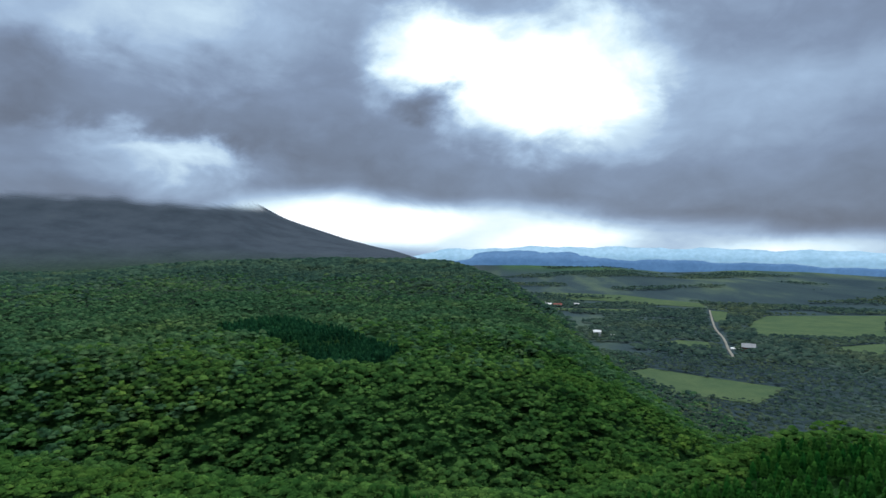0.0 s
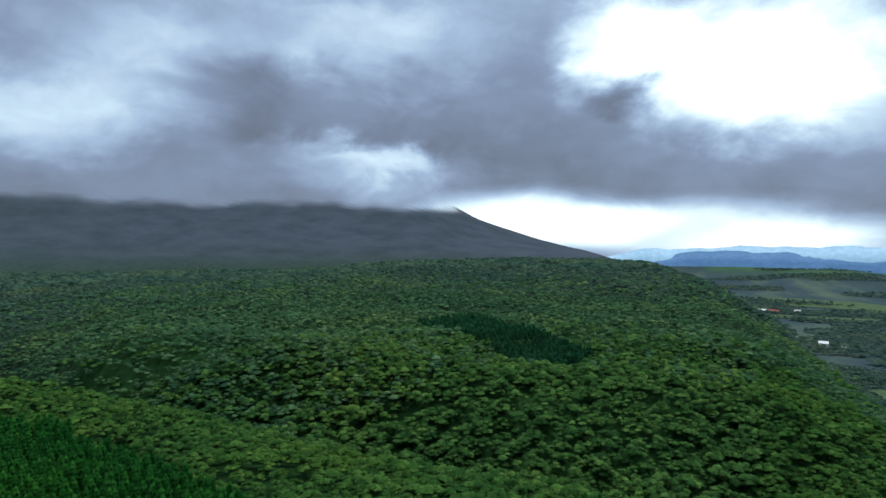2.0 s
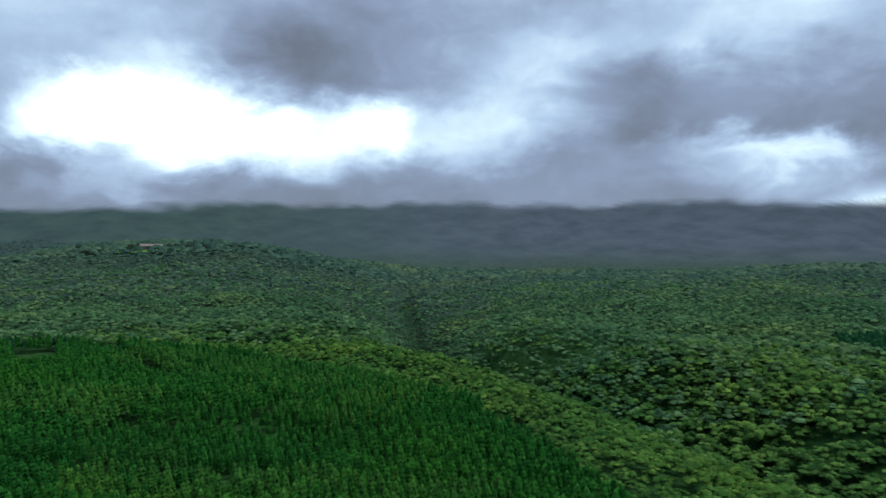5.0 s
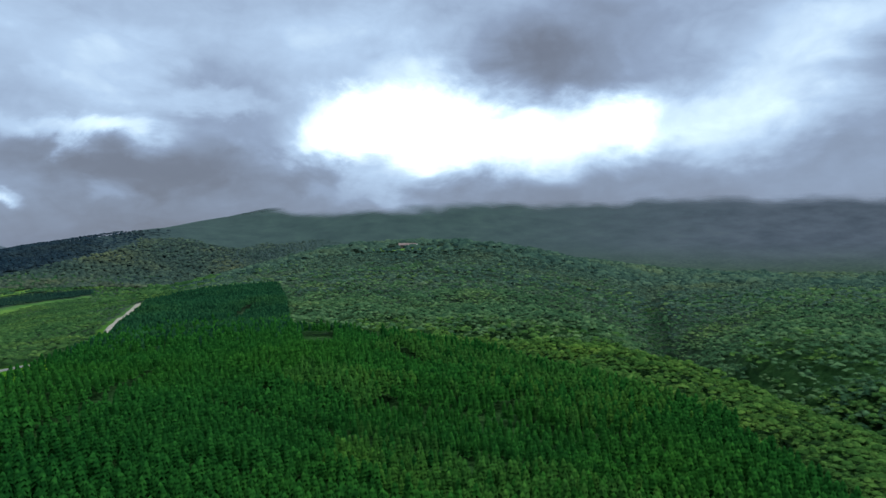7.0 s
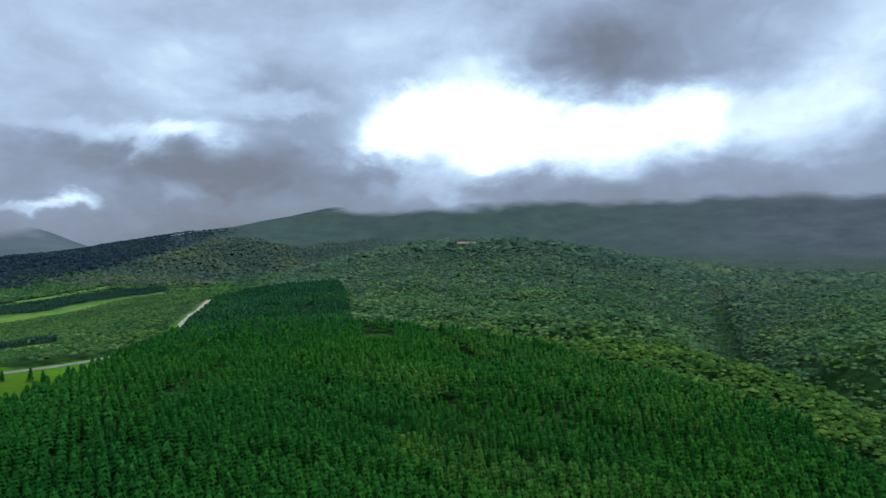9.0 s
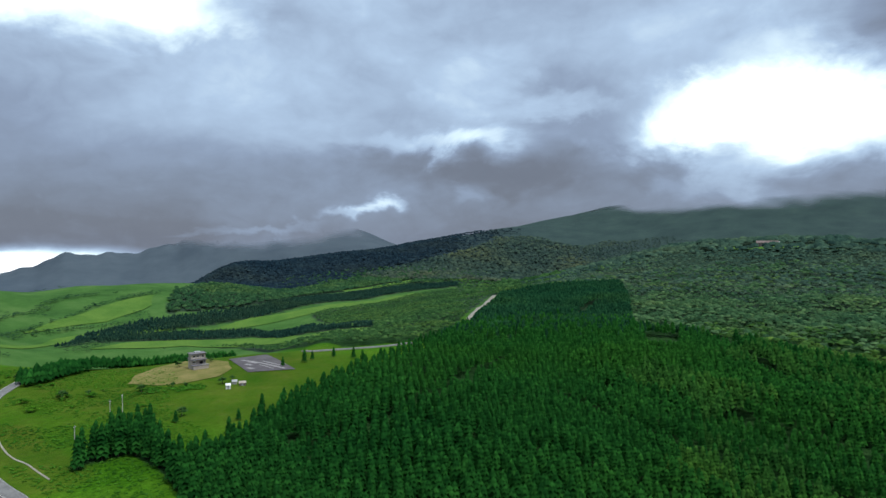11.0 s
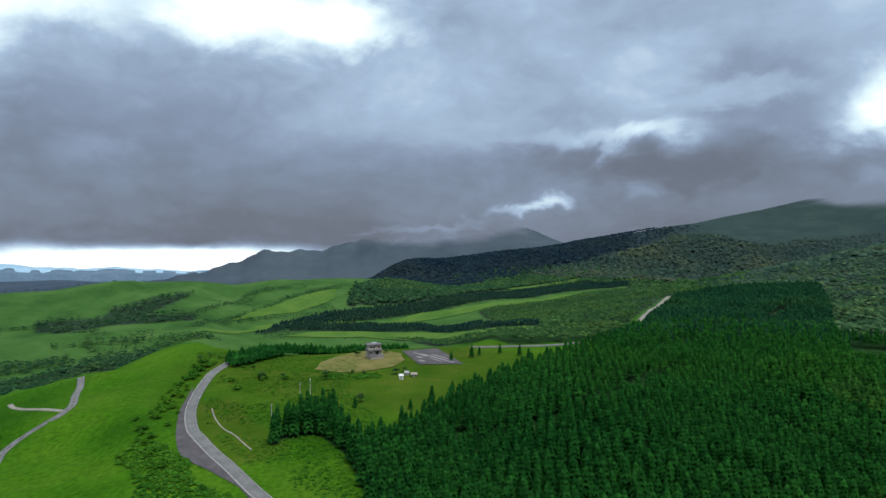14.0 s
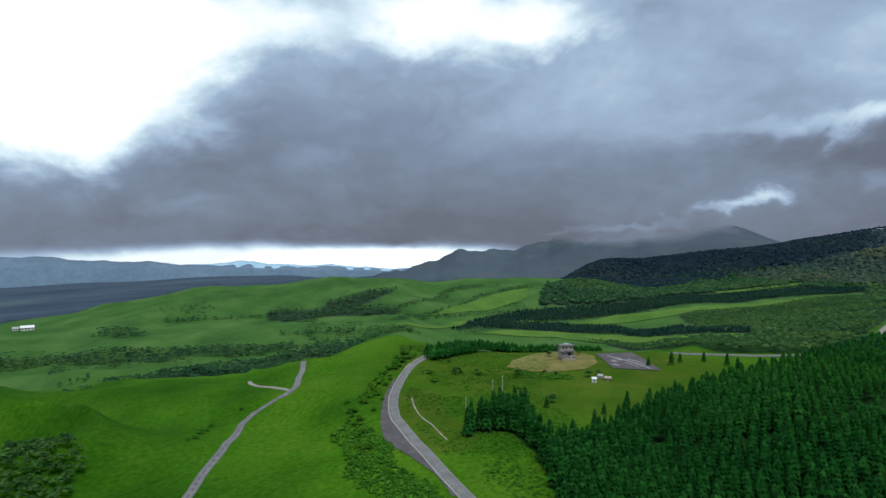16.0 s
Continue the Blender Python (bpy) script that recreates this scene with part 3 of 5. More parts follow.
def mesh_of(name, verts, faces, mats, smooth=False):
    """A mesh from arrays of points and of triangles or quads."""
    verts, faces = np.asarray(verts, np.float32), np.asarray(faces, np.int32)
    me = bpy.data.meshes.new(name)
    k = faces.shape[1]
    me.vertices.add(len(verts))
    me.vertices.foreach_set("co", verts.ravel())
    me.loops.add(faces.size)
    me.loops.foreach_set("vertex_index", faces.ravel())
    me.polygons.add(len(faces))
    me.polygons.foreach_set("loop_start", np.arange(0, faces.size, k, dtype=np.int32))
    me.polygons.foreach_set("use_smooth", np.full(len(faces), smooth))
    me.update(calc_edges=True)
    for m in mats if isinstance(mats, (list, tuple)) else [mats]:
        me.materials.append(m)
    return me


def part(name, me, parent, label=""):
    ob = new(name, me)
    ob.parent = parent
    return tagged(ob, label)


FIELDS = [FIELD_E, FIELD_F, FIELD_A, FIELD_B, FIELD_C, FIELD_D, PASTURE_A, PASTURE_B, PASTURE_C, PASTURE_D, PASTURE_E, PASTURE_F, PASTURE_G, CLEARING]


def ragged(x, y, poly, amount, size, seed):
    """inside() with an uneven edge."""
    return inside(x + amount * vnoise(x, y, size, seed), y + amount * vnoise(x, y, size, seed + 1), poly)


def conifers(x, y):
    out = np.zeros(np.shape(x), bool)
    for p in (PLANTATION, EAST_STAND, HILL_STAND):
        out |= inside(x, y, p)
    return out


def in_fields(x, y):
    out = np.zeros(np.shape(x), bool)
    for p in FIELDS:
        out |= inside(x, y, p)
    return out


def woods(x, y):
    """1 where broadleaved or conifer forest stands."""
    r, az = np.hypot(x, y), bearing(x, y)
    w = ss(-48, -44, az) * ss(104, 103.4, az) * ss(104 - 4 * ss(700, 500, r), 103.4 - 4 * ss(700, 500, r), az) * ss(470, 380, x)
    w = np.maximum(w, ss(2350, 2450, r) * ss(118, 112, az) * ss(-2, 2, az))
    for p in (PLANTATION, VALLEY_WOOD, UPPER_WOOD, DARK_BELT, LOW_BELT, CREEK_WOOD, HILL_COPSE):
        w = np.maximum(w, inside(x, y, p))
    w = np.maximum(w, dark_ridge(x, y))
    near_way = np.minimum(near_line(x, y, FOREST_ROAD)[0], near_line(x, y, HIGHWAY)[0])
    return w * (near_way > 11) * ~in_fields(x, y)


def dark_ridge(x, y):
    r, az = np.hypot(x, y), bearing(x, y)
    return ss(2050, 2300, r + 22 * vnoise(x, y, 160, 31)) * ss(3900, 3700, r) * ss(128.3, 127.6, az + 0.5 * vnoise(x, y, 90, 33)) * ss(93, 109, az + 3 * vnoise(x, y, 200, 35)) * ss(2500, 2700, r + 60 * (az - 112))


# ---- the ground: one sheet out to the horizon ----
def lay_ground():
    azs = np.concatenate([np.linspace(-46, 182, 640), np.linspace(186, 310, 32)])
    rs = np.concatenate([[0.0, 20, 40, 60], np.geomspace(80, 4960, 270)])
    az, r = np.meshgrid(azs, rs)
    x, y = -r * np.sin(np.radians(az)), r * np.cos(np.radians(az))
    z = ground(x, y)
    n, m = len(rs), len(azs)
    i = np.arange(n * m).reshape(n, m)
    j = np.roll(i, -1, axis=1)
    faces = np.stack([i[:-1], i[1:], j[1:], j[:-1]], -1).reshape(-1, 4)
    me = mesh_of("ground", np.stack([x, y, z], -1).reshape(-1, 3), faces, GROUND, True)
    x, y, z, az, r = x.ravel(), y.ravel(), z.ravel(), az.ravel(), r.ravel()
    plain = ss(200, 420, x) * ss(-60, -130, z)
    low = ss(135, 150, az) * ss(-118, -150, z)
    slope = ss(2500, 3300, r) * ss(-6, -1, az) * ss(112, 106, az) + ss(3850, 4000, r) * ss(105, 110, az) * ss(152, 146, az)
    # bearing by bearing, the height at which the slopes fade out as if in cloud
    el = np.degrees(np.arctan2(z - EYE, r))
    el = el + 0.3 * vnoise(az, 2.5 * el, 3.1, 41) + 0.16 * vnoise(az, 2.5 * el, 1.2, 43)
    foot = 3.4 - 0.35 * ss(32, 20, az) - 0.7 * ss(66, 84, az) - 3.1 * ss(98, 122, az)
    mist_fade = ss(-0.3, 0.5, el - foot) * (r > 3000)
    dry = ss(16, 9, near_line(x, y, TRACK)[0]) * 0.6 + 0.6 * ss(150, 60, np.hypot(x - spot(127, 380)[0], y - spot(127, 380)[1]))
    # hill follows distance alone and brings in the painted haze
    for name, v in (("wood", woods(x, y)), ("plain", plain), ("low", low), ("slope", slope), ("mist_fade", mist_fade), ("dry", dry), ("hill", ss(480, 950, r)), ("ridge", dark_ridge(x, y)), ("beyond", ss(3550, 3850, r) * ss(105, 111, az) * ss(152, 146, az)), ("flank", ss(42, 76, az) * ss(118, 110, az))):
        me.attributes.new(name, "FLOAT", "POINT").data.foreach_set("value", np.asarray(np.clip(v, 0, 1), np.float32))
    tagged(new("ground", me), "rolling green upland with meadows, forest floor and far wooded slopes", "ground", kind="structure")


lay_ground()


def far_range(knots, r, foot, mat, seed, label):
    """A long low range at the end of the view: crest with a slope to either side."""
    az = np.linspace(knots[0][0], knots[-1][0], 240)
    crest = np.interp(az, *zip(*knots)) - foot
    crest = np.convolve(np.pad(crest, 6, "edge"), np.ones(13) / 13, "valid")
    crest += sum(k * np.sin(f * az + seed * (f + 1)) for f, k in ((0.8, 0.06), (1.7, 0.05), (3.9, 0.02), (8.3, 0.008)))
    crest = np.maximum(crest, 0.02)
    rows = []
    for dr, k in ((-260, 0.0), (-120, 0.55), (0, 1.0), (60, 0.0)):
        e = np.radians(foot + (crest if k else 0 * crest) * k - (2.0 if not k else 0))
        rows.append(np.stack([-(r + dr) * np.sin(np.radians(az)), (r + dr) * np.cos(np.radians(az)), EYE + (r + dr) * np.tan(e)], -1))
    v = np.stack(rows, 0)
    i = np.arange(4 * 240).reshape(4, 240)
    f = np.stack([i[:-1, :-1], i[1:, :-1], i[1:, 1:], i[:-1, 1:]], -1).reshape(-1, 4)
    tagged(new("backdrop_hills", mesh_of("backdrop_hills", v.reshape(-1, 3), f, mat, True)), label, "hills", kind="structure")


far_range([(-50, -1.9), (-38, -1.75), (-30, -1.45), (-23, -1.2), (-14, -1.05), (-8, -0.65), (-5, -0.75), (-1, -1.3), (6, -2.2)], 4860, -2.6, HAZE_BLUE, 3, "low hills in painted blue haze along the far horizon")
far_range([(-50, -0.8), (-36, -0.65), (-20, -0.4), (-10, -0.3), (0, -0.6), (4, -1.5)], 4925, -2.5, HAZE_PALE, 8, "hills in painted pale haze on the far horizon")
far_range([(140, -2.7), (150, -2.3), (158, -2.05), (166, -1.55), (171, -1.15), (174, -1.1), (186, -1.3)], 4860, -3.2, HAZE_SLATE, 5, "low hills in painted blue haze beyond the far plain")
far_range([(141, -2.6), (146, -2.3), (152, -2.05), (156, -1.75), (160, -2.0), (166, -1.8), (186, -1.8)], 4925, -3.0, HAZE_PALE, 12, "hills in painted pale haze beyond the far plain")


# ---- sheets that lie on the ground: fields and ways ----
def drape(name, poly, mat, lift, cell, label, category):
    """A flat-cut sheet over the ground, in cells small enough to follow it."""
    bm = bmesh.new()
    bm.faces.new([bm.verts.new((x, y, 0)) for x, y in poly])
    xs, ys = [p[0] for p in poly], [p[1] for p in poly]
    for k, lo, hi in ((0, min(xs), max(xs)), (1, min(ys), max(ys))):
        normal = (1, 0, 0) if k == 0 else (0, 1, 0)
        for i in range(1, int((hi - lo) / cell) + 1):
            at = [0, 0, 0]
            at[k] = lo + i * cell
            bmesh.ops.bisect_plane(bm, geom=bm.verts[:] + bm.edges[:] + bm.faces[:], plane_co=at, plane_no=normal, dist=1e-3)
    co = np.array([v.co[:2] for v in bm.verts])
    r = np.hypot(co[:, 0], co[:, 1])
    for v, z in zip(bm.verts, ground(co[:, 0], co[:, 1]) + lift + 0.0005 * r):
        v.co.z = z
    for f in bm.faces:
        f.smooth = True
        if f.normal.z < 0:
            f.normal_flip()
    bmesh.ops.recalc_face_normals(bm, faces=bm.faces)
    if sum(f.normal.z for f in bm.faces) < 0:
        bmesh.ops.reverse_faces(bm, faces=bm.faces)
    me = bpy.data.meshes.new(name)
    bm.to_mesh(me)
    bm.free()
    me.materials.append(mat)
    return tagged(new(name, me), label, category, kind="structure")


def wavy(poly, step, amount, seed):
    """The closed line with points every step metres and an uneven edge."""
    out = []
    for (ax, ay), (bx, by) in zip(poly, poly[1:] + poly[:1]):
        n = max(1, int(math.hypot(bx - ax, by - ay) / step))
        for i in range(n):
            x, y = ax + (bx - ax) * i / n, ay + (by - ay) * i / n
            out.append((x + amount * float(vnoise(x, y, 4 * step, seed)), y + amount * float(vnoise(x, y, 4 * step, seed + 9))))
    return out


def smooth_line(pts, step):
    """Catmull-Rom through plan points."""
    p = [np.array(q, float) for q in pts]
    p = [2 * p[0] - p[1]] + p + [2 * p[-1] - p[-2]]
    out = []
    for a, b, c, d in zip(p, p[1:], p[2:], p[3:]):
        n = max(2, int(np.linalg.norm(c - b) / step))
        for i in range(n):
            t = i / n
            out.append(0.5 * (2 * b + (c - a) * t + (2 * a - 5 * b + 4 * c - d) * t * t + (3 * b - a - 3 * c + d) * t ** 3))
    return np.array(out + [p[-2]])


def ribbon(name, line, left, right, lift, mat, start=0.0, stop=1.0, skirt=0.0):
    """A strip along a line, between two offsets to its left; thick where it has a skirt."""
    d = np.gradient(line, axis=0)
    d /= np.linalg.norm(d, axis=1)[:, None]
    nrm = np.stack([-d[:, 1], d[:, 0]], -1)
    k0, k1 = int(start * (len(line) - 1)), int(stop * (len(line) - 1)) + 1
    mid = ground(line[:, 0], line[:, 1])
    rows = []
    for off in np.linspace(left, right, 4):
        p = line + nrm * off
        rows.append(np.column_stack([p, np.maximum(ground(p[:, 0], p[:, 1]), mid - 0.15) + lift + 0.0004 * np.hypot(p[:, 0], p[:, 1])])[k0:k1])
    if skirt:
        rows = [rows[0] - (0, 0, skirt)] + rows + [rows[-1] - (0, 0, skirt)]
    v = np.stack(rows, 1)
    n, m = v.shape[:2]
    i = np.arange(n * m).reshape(n, m)
    f = np.stack([i[:-1, :-1], i[:-1, 1:], i[1:, 1:], i[1:, :-1]], -1).reshape(-1, 4)
    return mesh_of(name, v.reshape(-1, 3), f, mat, True)


for name, poly, mat, label in (
        ("field", FIELD_A, FIELD_GREEN, "long bright green field strip in the valley"), ("field", FIELD_B, FIELD_GREEN, "narrow light green field strip between woods"),
        ("field", FIELD_C, FIELD_GREEN, "small light green clearing in the forest"), ("field", FIELD_D, FIELD_GREEN, "far light green forest clearing"),
        ("field", FIELD_E, FIELD_GREEN, "bright green hillside field between hedges"), ("field", FIELD_F, FIELD_GREEN, "light green field strip under the far hill"),
        ("pasture", PASTURE_A, PASTURE, "dull green pasture at the foot of the wooded flank"), ("pasture", PASTURE_B, PASTURE, "wide dull green field on the plain"),
        ("pasture", PASTURE_C, PASTURE, "dull green field corner on the plain"), ("pasture", PASTURE_D, PASTURE, "long pale field strip on the plain"),
        ("pasture", PASTURE_E, PASTURE, "thin pale field strip on the plain"), ("pasture", PASTURE_F, PASTURE, "pale clearing beside the plain road"),
        ("dry_grass", DRY_GRASS, DRY, "tan patch of dry grass round the lookout"), ("field", CLEARING, FIELD_GREEN, "grassy clearing round the hillside lodge"), ("pasture", PASTURE_G, PASTURE, "pale meadow beside the plain road")):
    near = name == "dry_grass"
    drape(name, wavy(poly, 6 if near else 25, 5.5 if near else 7, len(label)), mat, 0.12 if near else 0.5, 6 if near else 30, label, "field")

road_line, lane_line = smooth_line(ROAD, 2.0), smooth_line(LANE, 3.0)
road = tagged(new("road", ribbon("road", road_line, 2.3, -2.3, 0.18, ASPHALT, skirt=0.5)), "curved grey two-lane asphalt road with pale edge lines", "road", kind="structure")
part("edge_line", ribbon("edge_line", road_line, -2.0, -2.12, 0.2, LINE_PAINT), road, "worn white edge line")
part("edge_line", ribbon("edge_line", road_line, 2.12, 2.0, 0.2, LINE_PAINT), road, "worn white edge line")
part("verge", ribbon("verge", road_line, -2.3, -2.5, 0.2, CONCRETE, skirt=0.3), road, "pale concrete kerb strip")
drape("layby", LAYBY, OLD_ASPHALT, 0.10, 4, "dark weathered asphalt lay-by beside the curved road", "pavement")
lane = tagged(new("lane", ribbon("lane", lane_line, 1.9, -1.9, 0.12, ASPHALT, skirt=0.4)), "narrow grey lane winding down the meadow", "road", kind="structure")
for i in range(36):
    part("patch", ribbon("patch", lane_line, 0.35, -0.35, 0.14, OLD_ASPHALT, i / 36 + 0.004, i / 36 + 0.018), lane, "dark repaired patch")
tagged(new("lane", ribbon("lane", smooth_line(BRANCH, 4.0), 1.3, -1.3, 0.12, GRAVEL, skirt=0.3)), "short pale gravel branch lane", "road", kind="structure")
tagged(new("track", ribbon("track", smooth_line(TRACK, 2.0), 0.3, -0.3, 0.08, GRAVEL, skirt=0.2)), "pale dirt path through rough grass", "path", kind="structure")
tagged(new("road", ribbon("road", smooth_line(HIGHWAY, 5.0), 2.1, -2.1, 0.5, ASPHALT, skirt=1.2)), "straight pale asphalt road behind the car park", "road", kind="structure")
tagged(new("road", ribbon("road", smooth_line(FOREST_ROAD, 8.0), 3.4, -3.4, 0.5, GRAVEL, skirt=1.0)), "pale straight road along the plantation's edge", "road", kind="structure")
tagged(new("road", ribbon("road", smooth_line(PLAIN_ROAD, 10.0), 3.0, -3.0, 1.0, GRAVEL, skirt=1.0)), "pale road across the dark wooded plain", "road", kind="structure")
park = drape("car_park", CAR_PARK, OLD_ASPHALT, 0.12, 8, "old purplish asphalt car park with worn white markings", "car park")


def box(bm, x0, x1, y0, y1, z0, z1):
    v = [bm.verts.new((x, y, z)) for x in (x0, x1) for y in (y0, y1) for z in (z0, z1)]
    for f in ((0, 1, 3, 2), (4, 6, 7, 5), (0, 4, 5, 1), (2, 3, 7, 6), (0, 2, 6, 4), (1, 5, 7, 3)):
        bm.faces.new([v[i] for i in f])


def boxes(name, mat, parent, spans, label="", bevel=0.0):
    """One part of one or more boxes given as x0, x1, y0, y1, z0, z1."""
    bm = bmesh.new()
    for s in spans:
        box(bm, *s)
    if bevel:
        bmesh.ops.bevel(bm, geom=bm.edges[:], offset=bevel, segments=1, affect="EDGES")
    bmesh.ops.recalc_face_normals(bm, faces=bm.faces)
    me = bpy.data.meshes.new(name)
    bm.to_mesh(me)
    bm.free()
    me.materials.append(mat)
    return part(name, me, parent, label)


def prism(name, mat, parent, x0, x1, y0, y1, z0, z1, over=0.4, label=""):
    """A gabled roof, ridge along x, with its own thickness."""
    bm, ym, t = bmesh.new(), (y0 + y1) / 2, 0.25
    ring = [(y0 - over, z0 - 0.2), (ym, z1), (y1 + over, z0 - 0.2), (y1 + over, z0 - 0.2 - t), (ym, z1 - t), (y0 - over, z0 - 0.2 - t)]
    a = [bm.verts.new((x0 - over, y, z)) for y, z in ring]
    b = [bm.verts.new((x1 + over, y, z)) for y, z in ring]
    for i in range(6):
        bm.faces.new((a[i], a[(i + 1) % 6], b[(i + 1) % 6], b[i]))
    for e in (a, b):
        bm.faces.new((e[0], e[1], e[4], e[5]))
        bm.faces.new((e[1], e[2], e[3], e[4]))
    # gable walls' triangles
    bmesh.ops.recalc_face_normals(bm, faces=bm.faces)
    me = bpy.data.meshes.new(name)
    bm.to_mesh(me)
    bm.free()
    me.materials.append(mat)
    return part(name, me, parent, label)


def thing(name, az, r, facing, label, category, group="", dz=0.0):
    """An Empty on the ground at a bearing and distance; its -y side looks to the bearing facing."""
    x, y = spot(az, r)
    ob = new(name)
    ob.matrix_world = pose(x, y, float(ground(x, y)) + dz, 0, 0, facing + 180)
    return tagged(ob, label, category, group)


def hollow_wall(name, mat, parent, x0, x1, y0, y1, z0, z1, holes, label="", thick=0.3):
    """Four walls round a room; holes in the front (-y) wall as x0, x1, z0, z1."""
    spans = [(x0, x1, y1 - thick, y1, z0, z1), (x0, x0 + thick, y0, y1 - thick, z0, z1), (x1 - thick, x1, y0, y1 - thick, z0, z1)]
    cuts = sorted(holes)
    at = x0 + thick
    for h0, h1, k0, k1 in cuts:
        spans += [(at, h0, y0, y0 + thick, z0, z1), (h0, h1, y0, y0 + thick, z0, k0), (h0, h1, y0, y0 + thick, k1, z1)]
        at = h1
    spans.append((at, x1 - thick, y0, y0 + thick, z0, z1))
    return boxes(name, mat, parent, [s for s in spans if s[1] - s[0] > 0.01 and s[5] - s[4] > 0.01], label)


def window(parent, x0, x1, y, z0, z1):
    """A recessed pane with its frame, in a front wall whose outer face is y."""
    frame_ = boxes("window", WHITE_PAINT, parent, [(x0, x0 + 0.1, y + 0.1, y + 0.2, z0, z1), (x1 - 0.1, x1, y + 0.1, y + 0.2, z0, z1),
                                                  (x0 + 0.1, x1 - 0.1, y + 0.1, y + 0.2, z1 - 0.1, z1), (x0 + 0.1, x1 - 0.1, y + 0.1, y + 0.2, z0, z0 + 0.1)])
    boxes("pane", WINDOW_DARK, frame_, [(x0 + 0.1, x1 - 0.1, y + 0.14, y + 0.17, z0 + 0.1, z1 - 0.1)])


# ---- the derelict lookout on the knoll ----
def lookout():
    t = thing("lookout_building", 126.6, 398, -38, "derelict pale concrete lookout of three stepped storeys on the knoll", "building", dz=-0.3)
    boxes("plinth", WALL_PALE, t, [(-4.2, 5.2, -6.6, -2.2, 0, 4.0)], "pale front block with a low parapet", 0.05)
    boxes("terrace", ROOF_DARK, t, [(-4.9, 5.5, -6.9, -1.6, 4.0, 4.25)], "dark stained terrace slab")
    boxes("parapet", CONCRETE, t, [(1.0, 5.3, -6.8, -6.55, 4.25, 5.0)])
    hollow_wall("wall", WALL_PALE, t, -4.6, 4.6, -2.2, 6.0, 0, 8.6, [(-3.6, -2.2, 5.4, 7.2), (0.6, 2.6, 4.3, 7.3), (3.1, 4.0, 5.6, 7.2)], "stained pale lower walls with open doorway")
    boxes("floor_slab", ROOF_DARK, t, [(-4.3, 4.3, -1.9, 5.7, 4.0, 4.2)])
    boxes("canopy", ROOF_DARK, t, [(-5.3, 5.1, -4.0, -2.2, 8.3, 8.6), (-5.3, 5.1, -2.2, 6.4, 8.6, 8.9)], "dark weathered canopy slab")
    hollow_wall("wall", WALL_PALE, t, -4.4, 4.4, -1.6, 5.6, 8.9, 13.2, [(-3.4, -2.0, 10.0, 11.9), (-1.1, 0.5, 10.0, 11.9), (2.0, 3.4, 10.0, 11.9)], "pale upper walls")
    boxes("roof", ROOF_DARK, t, [(-5.1, 5.1, -2.5, 6.3, 13.2, 13.6)], "flat dark grey roof slab with eaves", 0.06)
    boxes("roof_hut", ROOF_GREY, t, [(-1.6, 2.0, 0.6, 3.6, 13.6, 14.6)])
    boxes("sign_panel", WHITE_PAINT, t, [(-3.9, -1.6, -2.34, -2.22, 7.3, 8.2)], "bright white panel")
    window(t, -3.6, -2.2, -2.2, 5.4, 7.2)
    window(t, 3.1, 4.0, -2.2, 5.6, 7.2)
    for x in (-3.4, -1.1, 2.0):
        window(t, x, x + 1.5, -1.6, 10.0, 11.9)
    t.scale = (0.92, 0.8, 0.7)


lookout()


def shed(az, r, w, d, h, wall, roof, facing, label):
    t = thing("shed", az, r, facing, label, "shed", "sheds by the car park", -0.1)
    hollow_wall("wall", wall, t, -w / 2, w / 2, -d / 2, d / 2, 0, h, [(-0.5, 0.5, 0.05, min(2.0, h - 0.2))], thick=0.15)
    prism("roof", roof, t, -w / 2, w / 2, -d / 2, d / 2, h + 0.2, h + 0.9, 0.25)
    boxes("door", ROOF_GREY, t, [(-0.48, 0.48, -d / 2 + 0.06, -d / 2 + 0.11, 0.06, min(1.98, h - 0.22))])


shed(124.15, 341, 2.2, 2.0, 2.1, WHITE_PAINT, WHITE_PAINT, -50, "small white box-like shed on the meadow")
shed(123.6, 350, 2.4, 1.9, 1.5, WALL_PALE, ROOF_GREY, -65, "low pale shed with a white roof")
shed(122.95, 346, 3.3, 2.1, 1.5, WALL_PINK, WALL_PALE, -60, "long low shed with a pale roof")


def pole(az, r, tall, label):
    t = thing("utility_pole", az, r, 0, label, "pole", "poles at the road", -0.2)
    bm = bmesh.new()
    bmesh.ops.create_cone(bm, cap_ends=True, segments=10, radius1=0.2, radius2=0.11, depth=tall, matrix=Matrix.Translation((0, 0, tall / 2)))
    me = bpy.data.meshes.new("post")
    bm.to_mesh(me)
    bm.free()
    me.materials.append(CONCRETE)
    part("post", me, t, "grey concrete post")
    boxes("crossarm", ROOF_GREY, t, [(-0.5, 0.5, -0.05, 0.05, tall - 0.9, tall - 0.78)])
    for x in (-0.45, 0.45):
        boxes("insulator", WHITE_PAINT, t, [(x - 0.05, x + 0.05, -0.05, 0.05, tall - 0.78, tall - 0.6)])


pole(135.8, 273, 8.5, "slim grey utility pole in rough grass")
pole(132.4, 300, 12.3, "tall pale utility pole standing in the conifer copse")
pole(133.3, 292, 12.3, "tall pale utility pole standing in the conifer copse")


